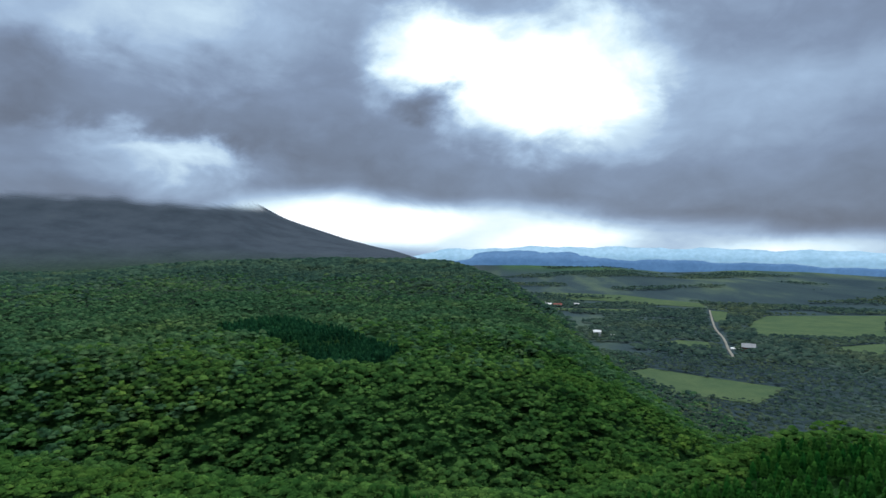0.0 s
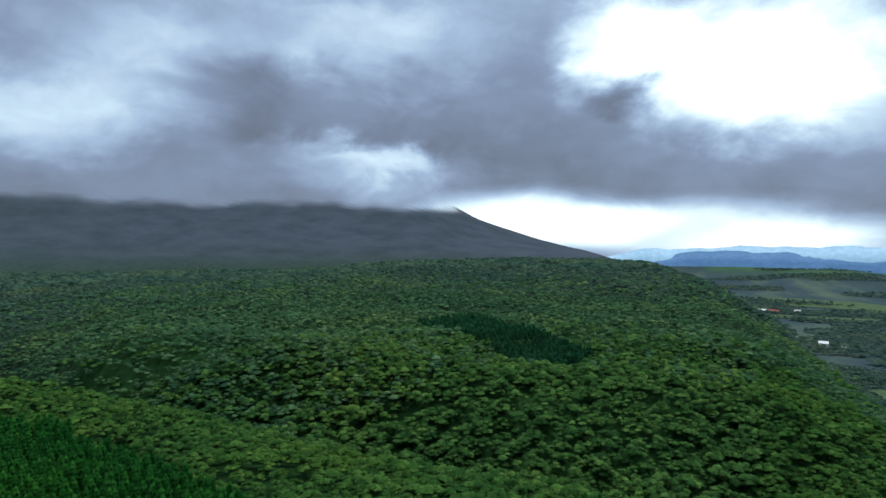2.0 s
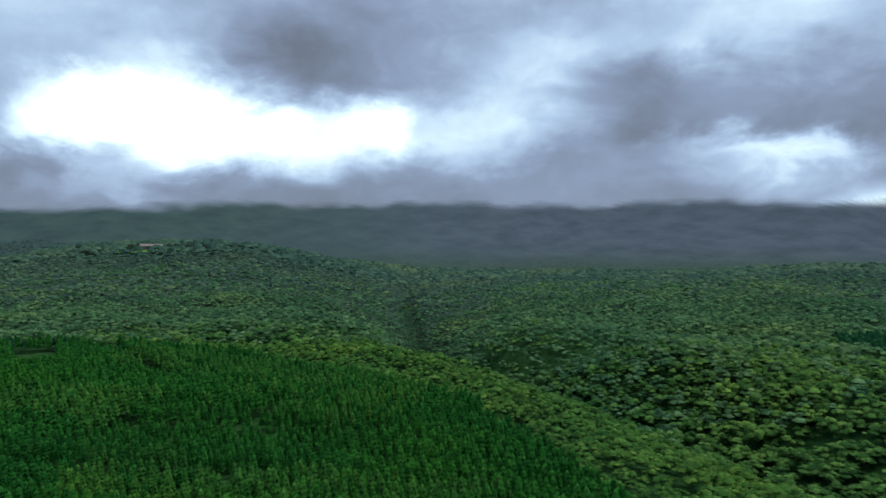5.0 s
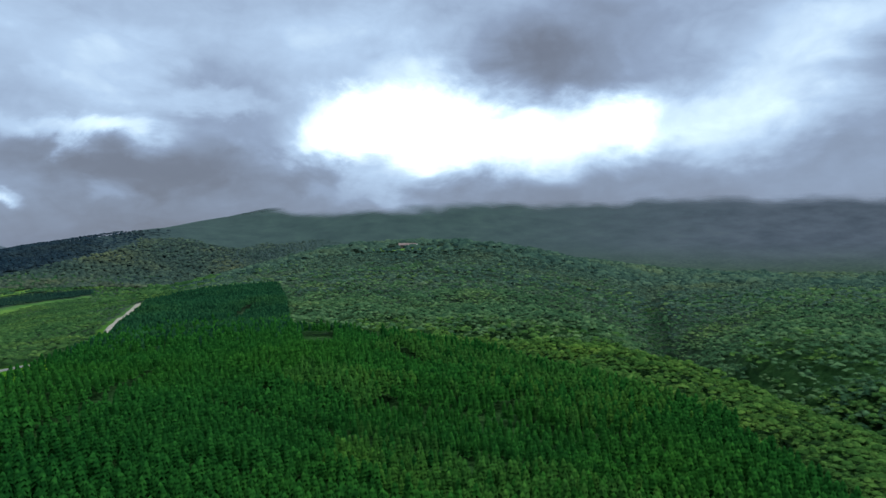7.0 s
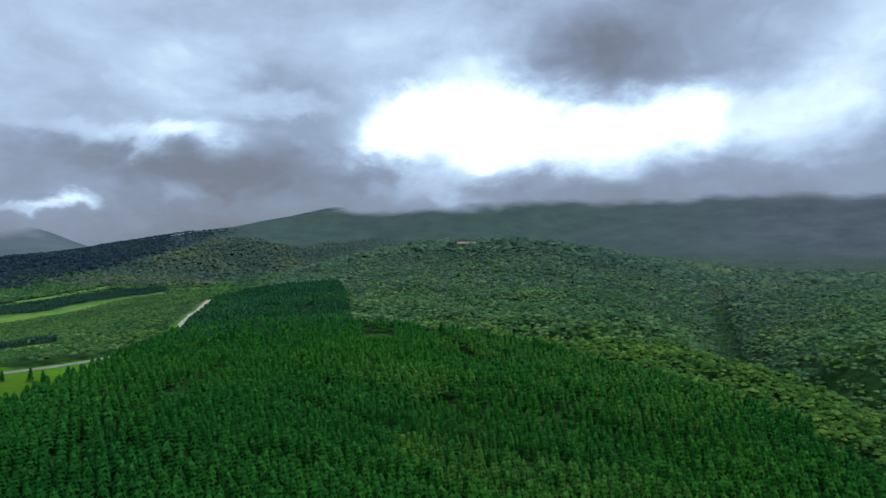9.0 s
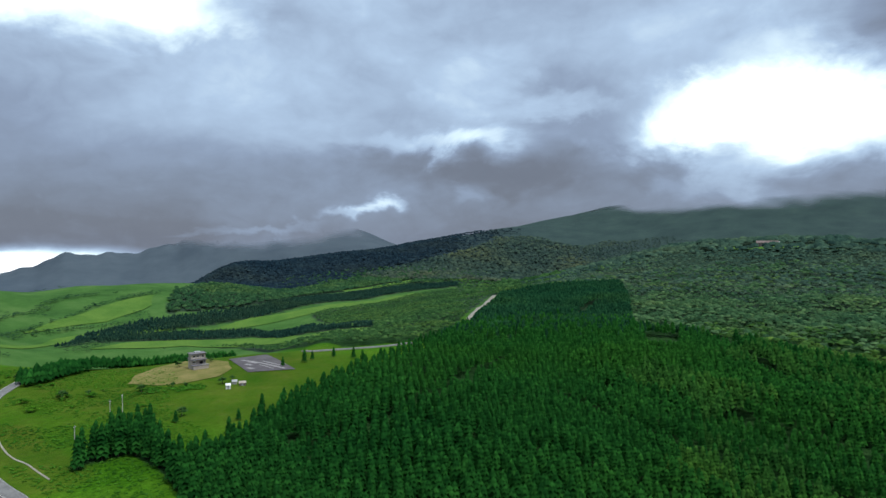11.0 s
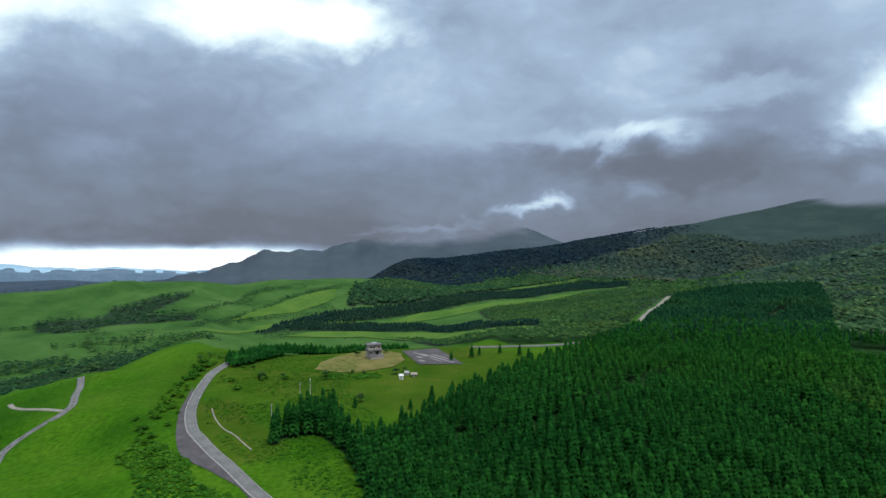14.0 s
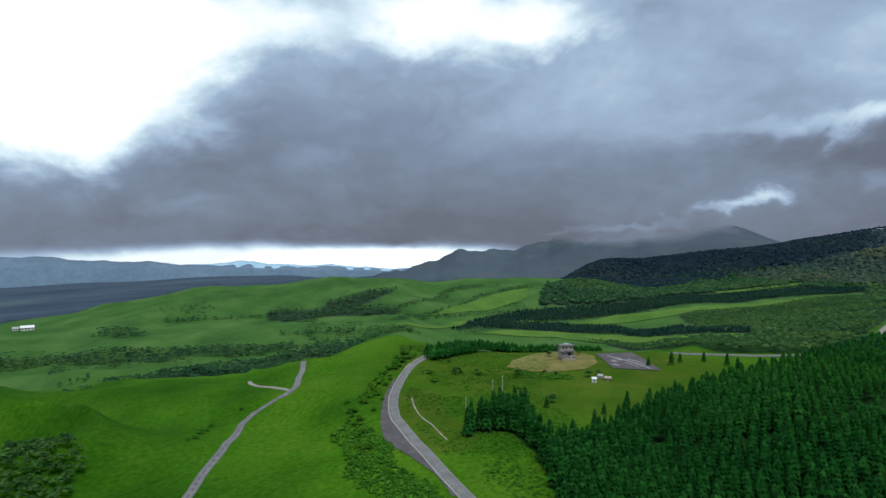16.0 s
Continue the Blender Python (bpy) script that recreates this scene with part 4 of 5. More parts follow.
def house(name, az, r, facing, w, d, h, rise, wall, roof, bays, storeys, label):
    """A far building with storeys, windows and a gabled roof."""
    t = thing(name, az, r, facing, label, "building", dz=-0.5)
    boxes("wall", wall, t, [(-w / 2, w / 2, -d / 2, d / 2, 0, h)])
    for x in (-w / 2, w / 2 - 0.4):
        v = [(x + e, y, z) for e in (0, 0.4) for y, z in ((-d / 2, h), (d / 2, h), (0, h + rise - 0.4))]
        part("gable", mesh_of("gable", v, [(0, 1, 2), (3, 5, 4), (0, 2, 5), (0, 5, 3), (1, 4, 5), (1, 5, 2)], wall), t)
    prism("roof", roof, t, -w / 2, w / 2, -d / 2, d / 2, h + 0.2, h + rise, 0.8)
    for s in range(storeys):
        for b in range(bays):
            x, z = -w / 2 + w * (b + 0.5) / bays, h * (s + 0.3) / storeys
            ww, hh = 0.28 * w / bays, 0.45 * h / storeys
            f = boxes("window", ROOF_GREY, t, [(x - ww, x + ww, -d / 2 - 0.12, -d / 2 - 0.004, z, z + hh)])
            boxes("pane", WINDOW_DARK, f, [(x - ww + 0.2, x + ww - 0.2, -d / 2 - 0.18, -d / 2 - 0.124, z + 0.2, z + hh - 0.2)])
    return t


house("lodge", 77.35, 1604, -103, 44, 14, 9, 5, WALL_PINK, WALL_PINK, 9, 2, "long pinkish lodge in a clearing on the wooded hill")
house("lodge", 76.75, 1612, -103, 16, 12, 6, 4, WALL_PINK, ROOF_GREY, 3, 1, "small annex beside the hillside lodge")
house("white_building", -14.0, 1764, 166, 20, 14, 12, 5, WHITE_PAINT, WHITE_PAINT, 4, 3, "pale white building among dark woods on the plain")
house("shed", -15.1, 1760, 166, 22, 10, 5, 3, WALL_PALE, ROOF_GREY, 3, 1, "low pale outbuilding on the plain")
house("brick_building", -26.3, 1664, 154, 30, 16, 10, 9, WALL_RED, ROOF_GREY, 5, 2, "red-walled building with a pale grey gabled roof on the plain")
house("shed", -25.35, 1668, 154, 22, 9, 4, 2.5, WHITE_PAINT, WHITE_PAINT, 4, 1, "long low white shed beside the red building")
house("farmhouse", -9.7, 2590, 170, 26, 16, 8, 5, WALL_PALE, WHITE_PAINT, 4, 2, "pale farmhouse with a white roof")
house("farmhouse", -10.5, 2575, 170, 34, 18, 8, 6, WALL_PINK, WALL_RED, 5, 1, "farmhouse with a reddish roof")
house("farmhouse", -12.2, 2600, 170, 20, 14, 10, 5, WHITE_PAINT, ROOF_GREY, 3, 1, "small white farmhouse with a grey roof")
house("barn", 171.75, 1330, -8, 20, 11, 5, 3.5, WHITE_PAINT, WHITE_PAINT, 4, 1, "white barn far out in green pasture")
house("barn", 172.5, 1335, -8, 9, 8, 3.5, 3, WHITE_PAINT, ROOF_GREY, 2, 1, "small grey-roofed barn in pasture")


# car park markings, worn
def on_park(u, v):
    a, b, c, d = (np.array(p) for p in CAR_PARK)
    return (a * (1 - u) + b * u) * (1 - v) + (d * (1 - u) + c * u) * v


for u0, v0, u1, v1, w in ((0.22, 0.22, 0.36, 0.34, 1.0), (0.34, 0.36, 0.46, 0.52, 1.8), (0.18, 0.5, 0.26, 0.62, 1.2), (0.12, 0.74, 0.2, 0.84, 1.2),
                          (0.5, 0.5, 0.82, 0.93, 0.9), (0.62, 0.42, 0.88, 0.8, 0.7), (0.44, 0.62, 0.6, 0.9, 0.5)):
    line = np.linspace(on_park(u0, v0), on_park(u1, v1), 8)
    part("marking", ribbon("marking", line, w, -w, 0.16, MARKING), park, "worn pale marking")


# ---- trees ----
def conifer(rng, tiers, points, tall, wide, bottom=0.15):
    """Crown of drooping, jagged whorls on a leader; points and triangles."""
    v, f = [], []
    for k in range(tiers):
        lo, hi = k / tiers, min((k + 1.9) / tiers, 1.0)
        z0, z1 = tall * (bottom + (1 - bottom) * lo), tall * (bottom + (1 - bottom) * hi)
        rad = wide * (1 - lo) ** 0.62 * rng.uniform(0.92, 1.08) + 0.1
        base, off = len(v), rng.uniform(0, 6.28)
        v.append((rng.uniform(-0.12, 0.12), rng.uniform(-0.12, 0.12), z1))
        for i in range(2 * points):
            a = off + math.pi * i / points
            q = rad * (rng.uniform(0.85, 1.15) if i % 2 == 0 else rng.uniform(0.7, 0.86))
            v.append((q * math.cos(a), q * math.sin(a), z0 + (z1 - z0) * (0.0 if i % 2 == 0 else 0.28) + rng.uniform(-0.25, 0.25)))
        f += [(base, base + 1 + i, base + 1 + (i + 1) % (2 * points)) for i in range(2 * points)]
    return np.array(v), np.array(f)


def broadleaf(rng, clumps, leaves, wide, tall, rings=2, n=5, low=0.45, high=0.85):
    """Crown of several uneven leaf clumps: a faceted core each, with loose flat sprays standing out of it."""
    v, f = [], []
    for c in range(clumps):
        a, d = 2.4 * c + rng.uniform(-0.4, 0.4), (0.0 if clumps == 1 else wide * (0.15 + 0.62 * math.sqrt((c + 0.3) / clumps)))
        s = wide * (0.46 if clumps > 1 else 1.0) * rng.uniform(0.75, 1.2)
        cx, cy, cz = d * math.cos(a), d * math.sin(a), tall * (high - (high - low) * (d / wide) ** 1.5 + rng.uniform(-0.05, 0.05))
        h = s * rng.uniform(0.3, 0.46) if clumps > 1 else tall * 0.3
        base = len(v)
        v.append((cx, cy, cz + h))
        for ring, (q, zz) in enumerate(((0.7, 0.55), (1.1, -0.5), (0.8, -1.4))[:rings]):
            for i in range(n):
                b = 6.2832 * (i + 0.5 * ring) / n
                k = q * s * rng.uniform(0.72, 1.25)
                v.append((cx + k * math.cos(b), cy + k * math.sin(b), cz + h * zz + s * rng.uniform(-0.15, 0.15)))
        for i in range(n):
            j = (i + 1) % n
            f.append((base, base + 1 + i, base + 1 + j))
            for ring in range(rings - 1):
                p, q2 = base + 1 + ring * n, base + 1 + (ring + 1) * n
                f += [(p + i, q2 + i, p + j), (p + j, q2 + i, q2 + j)]
        for i in range(leaves):
            b, e = rng.uniform(0, 6.28), math.asin(rng.uniform(-0.2, 1.0))
            k = rng.uniform(0.9, 1.38)
            o = np.array((cx + k * s * math.cos(b) * math.cos(e), cy + k * s * math.sin(b) * math.cos(e), cz + k * h * math.sin(e)))
            g, t = rng.uniform(0.18, 0.38) * s, rng.uniform(0, 6.28)
            u = np.array((math.cos(t), math.sin(t), rng.uniform(-0.15, 0.15))) * g
            w2 = np.array((-math.sin(t), math.cos(t), rng.uniform(-0.2, 0.2))) * g * 0.6
            base2 = len(v)
            v += [tuple(o + u), tuple(o - u * 0.6 + w2), tuple(o - u * 0.6 - w2)]
            f.append((base2, base2 + 1, base2 + 2))
    return np.array(v), np.array(f)


def stand(name, kinds, x, y, size, mat, label, category, sink=0.0):
    """Many trees joined in one mesh, each a turned and scaled pick of the kinds."""
    rng = np.random.default_rng(len(x))
    z, pick, turn = ground(x, y) - sink * size, rng.integers(0, len(kinds), len(x)), rng.uniform(0, 6.28, len(x))
    vs, fs, n = [], [], 0
    for k, (v, f) in enumerate(kinds):
        m = np.nonzero(pick == k)[0]
        if not len(m):
            continue
        c, s, g = np.cos(turn[m])[:, None], np.sin(turn[m])[:, None], size[m][:, None]
        px = x[m][:, None] + g * (v[:, 0] * c - v[:, 1] * s)
        py = y[m][:, None] + g * (v[:, 0] * s + v[:, 1] * c)
        pz = z[m][:, None] + g * v[:, 2] * rng.uniform(0.88, 1.12, len(m))[:, None]
        vs.append(np.stack([px, py, pz], -1).reshape(-1, 3))
        fs.append((f[None] + (n + len(v) * np.arange(len(m)))[:, None, None]).reshape(-1, 3))
        n += len(v) * len(m)
    me = mesh_of(name, np.concatenate(vs), np.concatenate(fs), mat, True)
    return tagged(new(name, me), label, category, kind="stuff")


def sprinkle(seed, spacing, az0, az1, r0, r1, jitter=0.42, turn=0.35):
    """Uneven grid of plan points in a sector, its rows turned a little."""
    rng = np.random.default_rng(seed)
    n = int(2 * r1 / spacing)
    gx, gy = np.meshgrid(np.arange(n) * spacing - r1, np.arange(n) * spacing - r1)
    gx, gy = gx.ravel() + rng.uniform(-jitter, jitter, n * n) * spacing, gy.ravel() + rng.uniform(-jitter, jitter, n * n) * spacing
    c, s = math.cos(turn), math.sin(turn)
    x, y = gx * c - gy * s, gx * s + gy * c
    r, az = np.hypot(x, y), bearing(x, y)
    m = (r > r0) & (r < r1) & (az > az0) & (az < az1)
    return x[m], y[m], rng


rng = np.random.default_rng(7)
FIRS_NEAR = [conifer(rng, 6, 6, 13, 2.6, 0.3) for _ in range(8)]
FIRS_MID = [conifer(rng, 4, 5, 13, 2.6, 0.4) for _ in range(6)]
FIRS_FAR = [conifer(rng, 2, 5, 13, 2.7, 0.5) for _ in range(5)]
OAKS_NEAR = [broadleaf(rng, 6, 12, 3.7, 11, n=4) for _ in range(10)]
OAKS_MID = [broadleaf(rng, 3, 4, 5.4, 12, n=4) for _ in range(8)]
OAKS_HILL = [broadleaf(rng, 5, 6, 4.4, 11.5, n=4) for _ in range(8)]
OAKS_FAR = [broadleaf(rng, 2, 3, 7.6, 12.5, n=4) for _ in range(6)]
OAKS_LAST = [broadleaf(rng, 1, 0, 9, 13) for _ in range(5)]
BELT_FIRS = [conifer(rng, 2, 5, 9, 3.0, 0.2) for _ in range(5)]
SHRUBS = [broadleaf(rng, 3, 6, 1.5, 1.1, n=4, low=0.1, high=0.6) for _ in range(6)]

GAPS = [plan([(87.0, 436), (84.2, 430), (84.0, 490), (87.0, 500)]), plan([(60.8, 268), (57.6, 258), (57.6, 262), (60.8, 272)]),
        plan([(82.4, 500), (77, 372), (68, 300), (67.6, 308), (76.2, 384), (81.4, 510)])]
ROWS = [smooth_line(plan(p), 6) for p in (((80, 290), (66, 262), (52, 245)), ((95, 330), (80, 245), (62, 208)), ((112, 262), (96, 225), (78, 186)),
                                          ((104, 420), (97, 520), (91, 760)), ((118, 230), (106, 300), (98, 420)), ((-9, 203), (-20, 214), (-28, 226), (-38, 248)))]


def planted(x, y):
    """Where the conifers stand: not in the gaps and along the rides."""
    m = conifers(x, y)
    for g in GAPS:
        m &= ~inside(x, y, g)
    for line in ROWS:
        m &= near_line(x, y, [tuple(p) for p in line[::3]])[0] > 4.6
    return m & (vnoise(x, y, 24, 11) + 0.4 * vnoise(x, y, 9, 12) > -0.98)


def parcel(x, y):
    """Height of the stand, plot by plot: the plots were planted in different years."""
    u, v = 0.83 * x + 0.56 * y + 6 * vnoise(x, y, 60, 71), -0.56 * x + 0.83 * y + 6 * vnoise(x, y, 60, 72)
    return 0.82 + 0.24 * lattice(np.floor(u / 105), np.floor(v / 46), 5), lattice(np.floor(u / 105), np.floor(v / 46), 8)


GULLY_AZ = [-46, 0, 9, 18.5, 27, 34, 42, 47, 52.5, 54, 60, 90, 110]
GULLY_R = [0, 225, 230, 250, 284, 318, 372, 428, 530, 640, 480, 480, 480]
picked = []
for seed, (kinds, gap, r0, r1) in enumerate(((FIRS_NEAR, 3.9, 90, 290), (FIRS_MID, 3.9, 290, 520), (FIRS_FAR, 4.2, 520, 1060))):
    x, y, g = sprinkle(seed, gap, -46, 137, r0, r1, 0.3)
    m = planted(x, y)
    if seed == 0:
        # the copse by the road stands as single trees
        m2 = m & (bearing(x, y) > 121.5) & (np.hypot(x, y) > 182)
        picked = np.column_stack([x[m2], y[m2]])[:300]
        single = np.zeros(len(x), bool)
        single[np.nonzero(m2)[0][:300]] = True
        m &= ~single
    x, y = x[m], y[m]
    size = 0.97 + 0.07 * vnoise(x, y, 70, 4) + 0.05 * vnoise(x, y, 18, 14) + g.uniform(-0.14, 0.1, len(x))
    height, sort = parcel(x, y)
    size *= np.where(bearing(x, y) < 20, 0.85, 0.92) * height
    larch = (sort + g.uniform(-0.3, 0.3, len(x)) > 0.72) & (bearing(x, y) + 9 * vnoise(x, y, 70, 86) > 46) & (bearing(x, y) + 9 * vnoise(x, y, 70, 87) < 84) & (seed < 2) | (bearing(x, y) < 10) & (np.hypot(x, y) < 300) & (g.random(len(x)) < 0.75)
    hill = (bearing(x, y) < 24) & (np.hypot(x, y) > 320)
    # old is a matter of distance: farther conifers get bluish haze painted in
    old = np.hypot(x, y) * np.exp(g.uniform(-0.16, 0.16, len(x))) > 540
    for m2, mat, label in ((~larch & ~hill & ~old, NEEDLES, "dense dark green plantation of pointed conifers"), (~larch & ~hill & old, HAZE_NEEDLES, "older bluish green plantation of conifers up the slope"),
                           (hill, HAZE_NEEDLES, "small dark stand of conifers on the wooded hill")):
        if m2.any():
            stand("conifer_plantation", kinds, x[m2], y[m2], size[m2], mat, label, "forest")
    if larch.any():
        stand("conifer_plantation", kinds, x[larch], y[larch], size[larch], LARCH, "plots of olive green larches in the plantation", "forest")

for seed, (kinds, gap, r0, r1, a0, a1) in enumerate(((OAKS_NEAR, 5.2, 120, 330, -40, 104), (OAKS_HILL, 5.9, 330, 480, -40, 122), (OAKS_MID, 7.6, 480, 950, -40, 120),
                                                     (OAKS_FAR, 11.0, 950, 1500, -30, 128), (OAKS_LAST, 17.0, 1500, 2600, -12, 130))):
    x, y, g = sprinkle(20 + seed, gap, a0, a1, r0, r1)
    r, az = np.hypot(x, y), bearing(x, y)
    m = (woods(x, y) > 0.5) & ~conifers(x, y) & (g.random(len(x)) > 0.05) & (vnoise(x, y, 30, 17) > -0.9) & ~inside(x, y, DARK_BELT) & ~inside(x, y, LOW_BELT) & (dark_ridge(x, y) < 0.5) & ~inside(x, y, VALLEY_WOOD) & ~inside(x, y, UPPER_WOOD)
    size = 0.92 + 0.2 * vnoise(x, y, 60, 6) + 0.14 * vnoise(x, y, 24, 16) + g.uniform(-0.3, 0.34, len(x))
    size *= np.where((az > 100) & (r > 450), 0.65, 1.0)
    # trees in the cleft get darker leaves that stand in for its shade
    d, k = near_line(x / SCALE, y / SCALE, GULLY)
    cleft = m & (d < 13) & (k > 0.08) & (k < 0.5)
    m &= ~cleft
    young = m & (az + 3 * vnoise(x, y, 60, 84) > 96) & (r > 450)
    m &= ~young
    # the spur on this side of the gully bears lighter, yellower trees
    side = m & ((az > 3) & (r < np.interp(az, GULLY_AZ, GULLY_R)) | (az < -9) & (r < 460)) & (seed < 2)
    if seed == 0:
        # those nearest stand as single trees
        one = np.nonzero(side & (az > 8) & (az < 42) & (r < 232))[0][:130]
        single_oaks = np.column_stack([x[one], y[one]])
        m[one] = side[one] = False
    # leaf colour pales with distance, haze painted in; neighbouring tones mingle at the edges
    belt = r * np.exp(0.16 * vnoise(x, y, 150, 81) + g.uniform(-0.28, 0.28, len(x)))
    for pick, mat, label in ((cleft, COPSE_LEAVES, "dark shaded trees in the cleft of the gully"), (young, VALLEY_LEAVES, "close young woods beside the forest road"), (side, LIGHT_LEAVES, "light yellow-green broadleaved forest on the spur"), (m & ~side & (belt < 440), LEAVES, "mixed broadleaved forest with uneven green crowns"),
                             (m & ~side & (belt >= 440) & (belt < 1050), MID_HAZE_LEAVES, "mixed broadleaved forest on the hill's shoulder"), (m & ~side & (belt >= 1050), FAR_HAZE_LEAVES, "hazy green broadleaved forest on the far hill")):
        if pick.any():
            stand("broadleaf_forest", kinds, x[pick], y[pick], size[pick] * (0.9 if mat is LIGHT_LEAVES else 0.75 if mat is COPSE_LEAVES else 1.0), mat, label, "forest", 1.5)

# close young woods of the valley
for seed, (poly, gap) in enumerate(((VALLEY_WOOD, 7.8), (UPPER_WOOD, 11.5))):
    x, y, g = sprinkle(35 + seed, gap, 95, 135, 430, 2850)
    m = ragged(x, y, poly, 8, 50, seed) & ~inside(x, y, DARK_BELT) & ~inside(x, y, LOW_BELT) & ~in_fields(x, y) & (near_line(x, y, FOREST_ROAD)[0] > 10) & (near_line(x, y, HIGHWAY)[0] > 9) & ~conifers(x, y)
    x, y = x[m], y[m]
    stand("valley_wood", (OAKS_FAR, OAKS_LAST)[seed], x, y, (0.62, 0.7)[seed] + 0.08 * vnoise(x, y, 60, 6) + g.uniform(-0.14, 0.16, len(x)), COPSE_LEAVES if seed else VALLEY_LEAVES, "close green woods between the valley fields", "forest", 1.5)

# low growth on the gully's steep sides
x, y, g = sprinkle(30, 5.6, -30, 60, 150, 480)
steep = np.hypot(ground(x + 2, y) - ground(x - 2, y), ground(x, y + 2) - ground(x, y - 2)) / 4
m = (steep > 0.3) & ~conifers(x, y) & (woods(x, y) > 0.5)
stand("gully_growth", OAKS_FAR, x[m], y[m], g.uniform(0.3, 0.55, m.sum()), LEAVES, "low dense growth on the sides of the gully", "forest", 1.5)

# dark shelter belts and the wooded ridge
for seed, (poly, gap, kinds, scale, mat) in enumerate(((DARK_BELT, 6.5, BELT_FIRS, 1.0, DARK_NEEDLES), (LOW_BELT, 5.5, BELT_FIRS, 0.85, DARK_NEEDLES),
                                                       (TOWER_BELT, 2.7, BELT_FIRS, 0.8, NEEDLES))):
    x, y, g = sprinkle(40 + seed, gap, 95, 145, 350, 2500)
    m = ragged(x, y, poly, 6, 40, seed)
    x, y = x[m], y[m]
    stand("shelter_belt", kinds, x, y, scale * g.uniform(0.8, 1.15, len(x)), mat, "dark belt of conifers between valley fields", "trees")
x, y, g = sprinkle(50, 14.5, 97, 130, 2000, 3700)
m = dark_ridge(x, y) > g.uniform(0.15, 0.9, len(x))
stand("ridge_forest", OAKS_LAST, x[m], y[m], 0.95 * g.uniform(0.8, 1.1, m.sum()), RIDGE_HAZE_NEEDLES, "dark conifer forest with painted blue haze on the far ridge", "forest")

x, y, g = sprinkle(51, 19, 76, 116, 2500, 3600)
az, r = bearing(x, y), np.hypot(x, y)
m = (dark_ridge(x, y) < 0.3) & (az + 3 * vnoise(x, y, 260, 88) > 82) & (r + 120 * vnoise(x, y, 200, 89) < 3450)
stand("slope_forest", OAKS_LAST, x[m], y[m], g.uniform(0.85, 1.35, m.sum()) * (0.3 + 0.7 * ss(80, 98, az[m])), SLOPE_HAZE_LEAVES, "broadleaved forest with painted haze on the mountain's flank", "forest", 2)

# broadleaved copses on the meadows
for seed, (poly, gap, kinds, scale) in enumerate(((CREEK_WOOD, 5.6, OAKS_FAR, 0.7), (CREEK_SCRUB, 6.0, OAKS_FAR, 0.6), (HILL_COPSE, 9.0, OAKS_FAR, 0.8),
                                                  (FAR_COPSE, 9.0, OAKS_FAR, 0.7), (STREAM_WOOD, 3.4, OAKS_NEAR, 0.5))):
    x, y, g = sprinkle(60 + seed, gap, 130, 182, 200, 1800)
    m = ragged(x, y, poly, 4 if seed == 4 else 14, 60, seed) & (vnoise(x, y, 35, 3) > -0.75)
    x, y = x[m], y[m]
    stand("copse", kinds, x, y, scale * g.uniform(0.6, 1.2, len(x)), LEAVES if seed == 4 else COPSE_LEAVES, "green copse of broadleaved trees along a meadow stream", "trees", 1.5)
# hedges and single clumps scattered over the far meadows
x, y, g = sprinkle(70, 9, 128, 180, 560, 1900)
m = (((np.abs(vnoise(x, y, 330, 21) + 0.25 * vnoise(x, y, 90, 28)) < 0.045) & (vnoise(x, y, 240, 29) > -0.35)) | ((vnoise(x, y, 120, 22) + 0.5 * vnoise(x, y, 40, 23) > 0.95) & (g.random(len(x)) > 0.4))) & ~in_fields(x, y) & (woods(x, y) < 0.5)
stand("hedge_trees", OAKS_FAR, x[m], y[m], 0.5 * g.uniform(0.5, 1.3, m.sum()), COPSE_LEAVES, "scattered dark bushes and hedges on green hills", "trees", 1.5)
# hedge lines along the field edges of the far hills
for seed, line in enumerate((HEDGE_A, HEDGE_B, HEDGE_C, HEDGE_D, HEDGE_E, HEDGE_F)):
    x, y, g = sprinkle(90 + seed, 7, 118, 178, 560, 2600)
    m = (near_line(x, y, line)[0] < 9 + 7 * vnoise(x, y, 70, seed)) & ~in_fields(x, y)
    stand("hedge_trees", OAKS_FAR, x[m], y[m], 0.5 * g.uniform(0.6, 1.4, m.sum()), COPSE_LEAVES, "dark hedge of bushes and trees along a field edge", "trees", 1.5)
# woods of the plain
x, y, g = sprinkle(71, 12.5, -46, 0, 420, 1500)
m = (ground(x, y) < -60) & (vnoise(x, y, 260, 24) + 0.6 * vnoise(x, y, 90, 25) > -0.75) & ~in_fields(x, y) & (near_line(x, y, PLAIN_ROAD)[0] > 14)
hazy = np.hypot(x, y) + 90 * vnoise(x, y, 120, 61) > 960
for m2, mat, label in ((m & hazy, PLAIN_HAZE_LEAVES, "dull dark green woods covering the plain"), (m & ~hazy, LIGHT_LEAVES, "light olive green woods at the foot of the flank")):
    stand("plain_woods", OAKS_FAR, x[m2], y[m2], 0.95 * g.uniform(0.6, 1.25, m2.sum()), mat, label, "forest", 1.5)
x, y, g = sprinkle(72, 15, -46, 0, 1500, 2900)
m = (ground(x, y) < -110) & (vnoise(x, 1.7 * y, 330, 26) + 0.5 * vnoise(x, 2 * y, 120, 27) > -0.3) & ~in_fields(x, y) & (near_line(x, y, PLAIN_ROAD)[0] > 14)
stand("plain_woods", OAKS_LAST, x[m], y[m], 0.8 * g.uniform(0.6, 1.25, m.sum()), PLAIN_HAZE_LEAVES, "dull dark green woods covering the plain", "forest", 2)
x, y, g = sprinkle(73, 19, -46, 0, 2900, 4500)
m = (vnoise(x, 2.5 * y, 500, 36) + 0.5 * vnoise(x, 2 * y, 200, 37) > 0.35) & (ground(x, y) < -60)
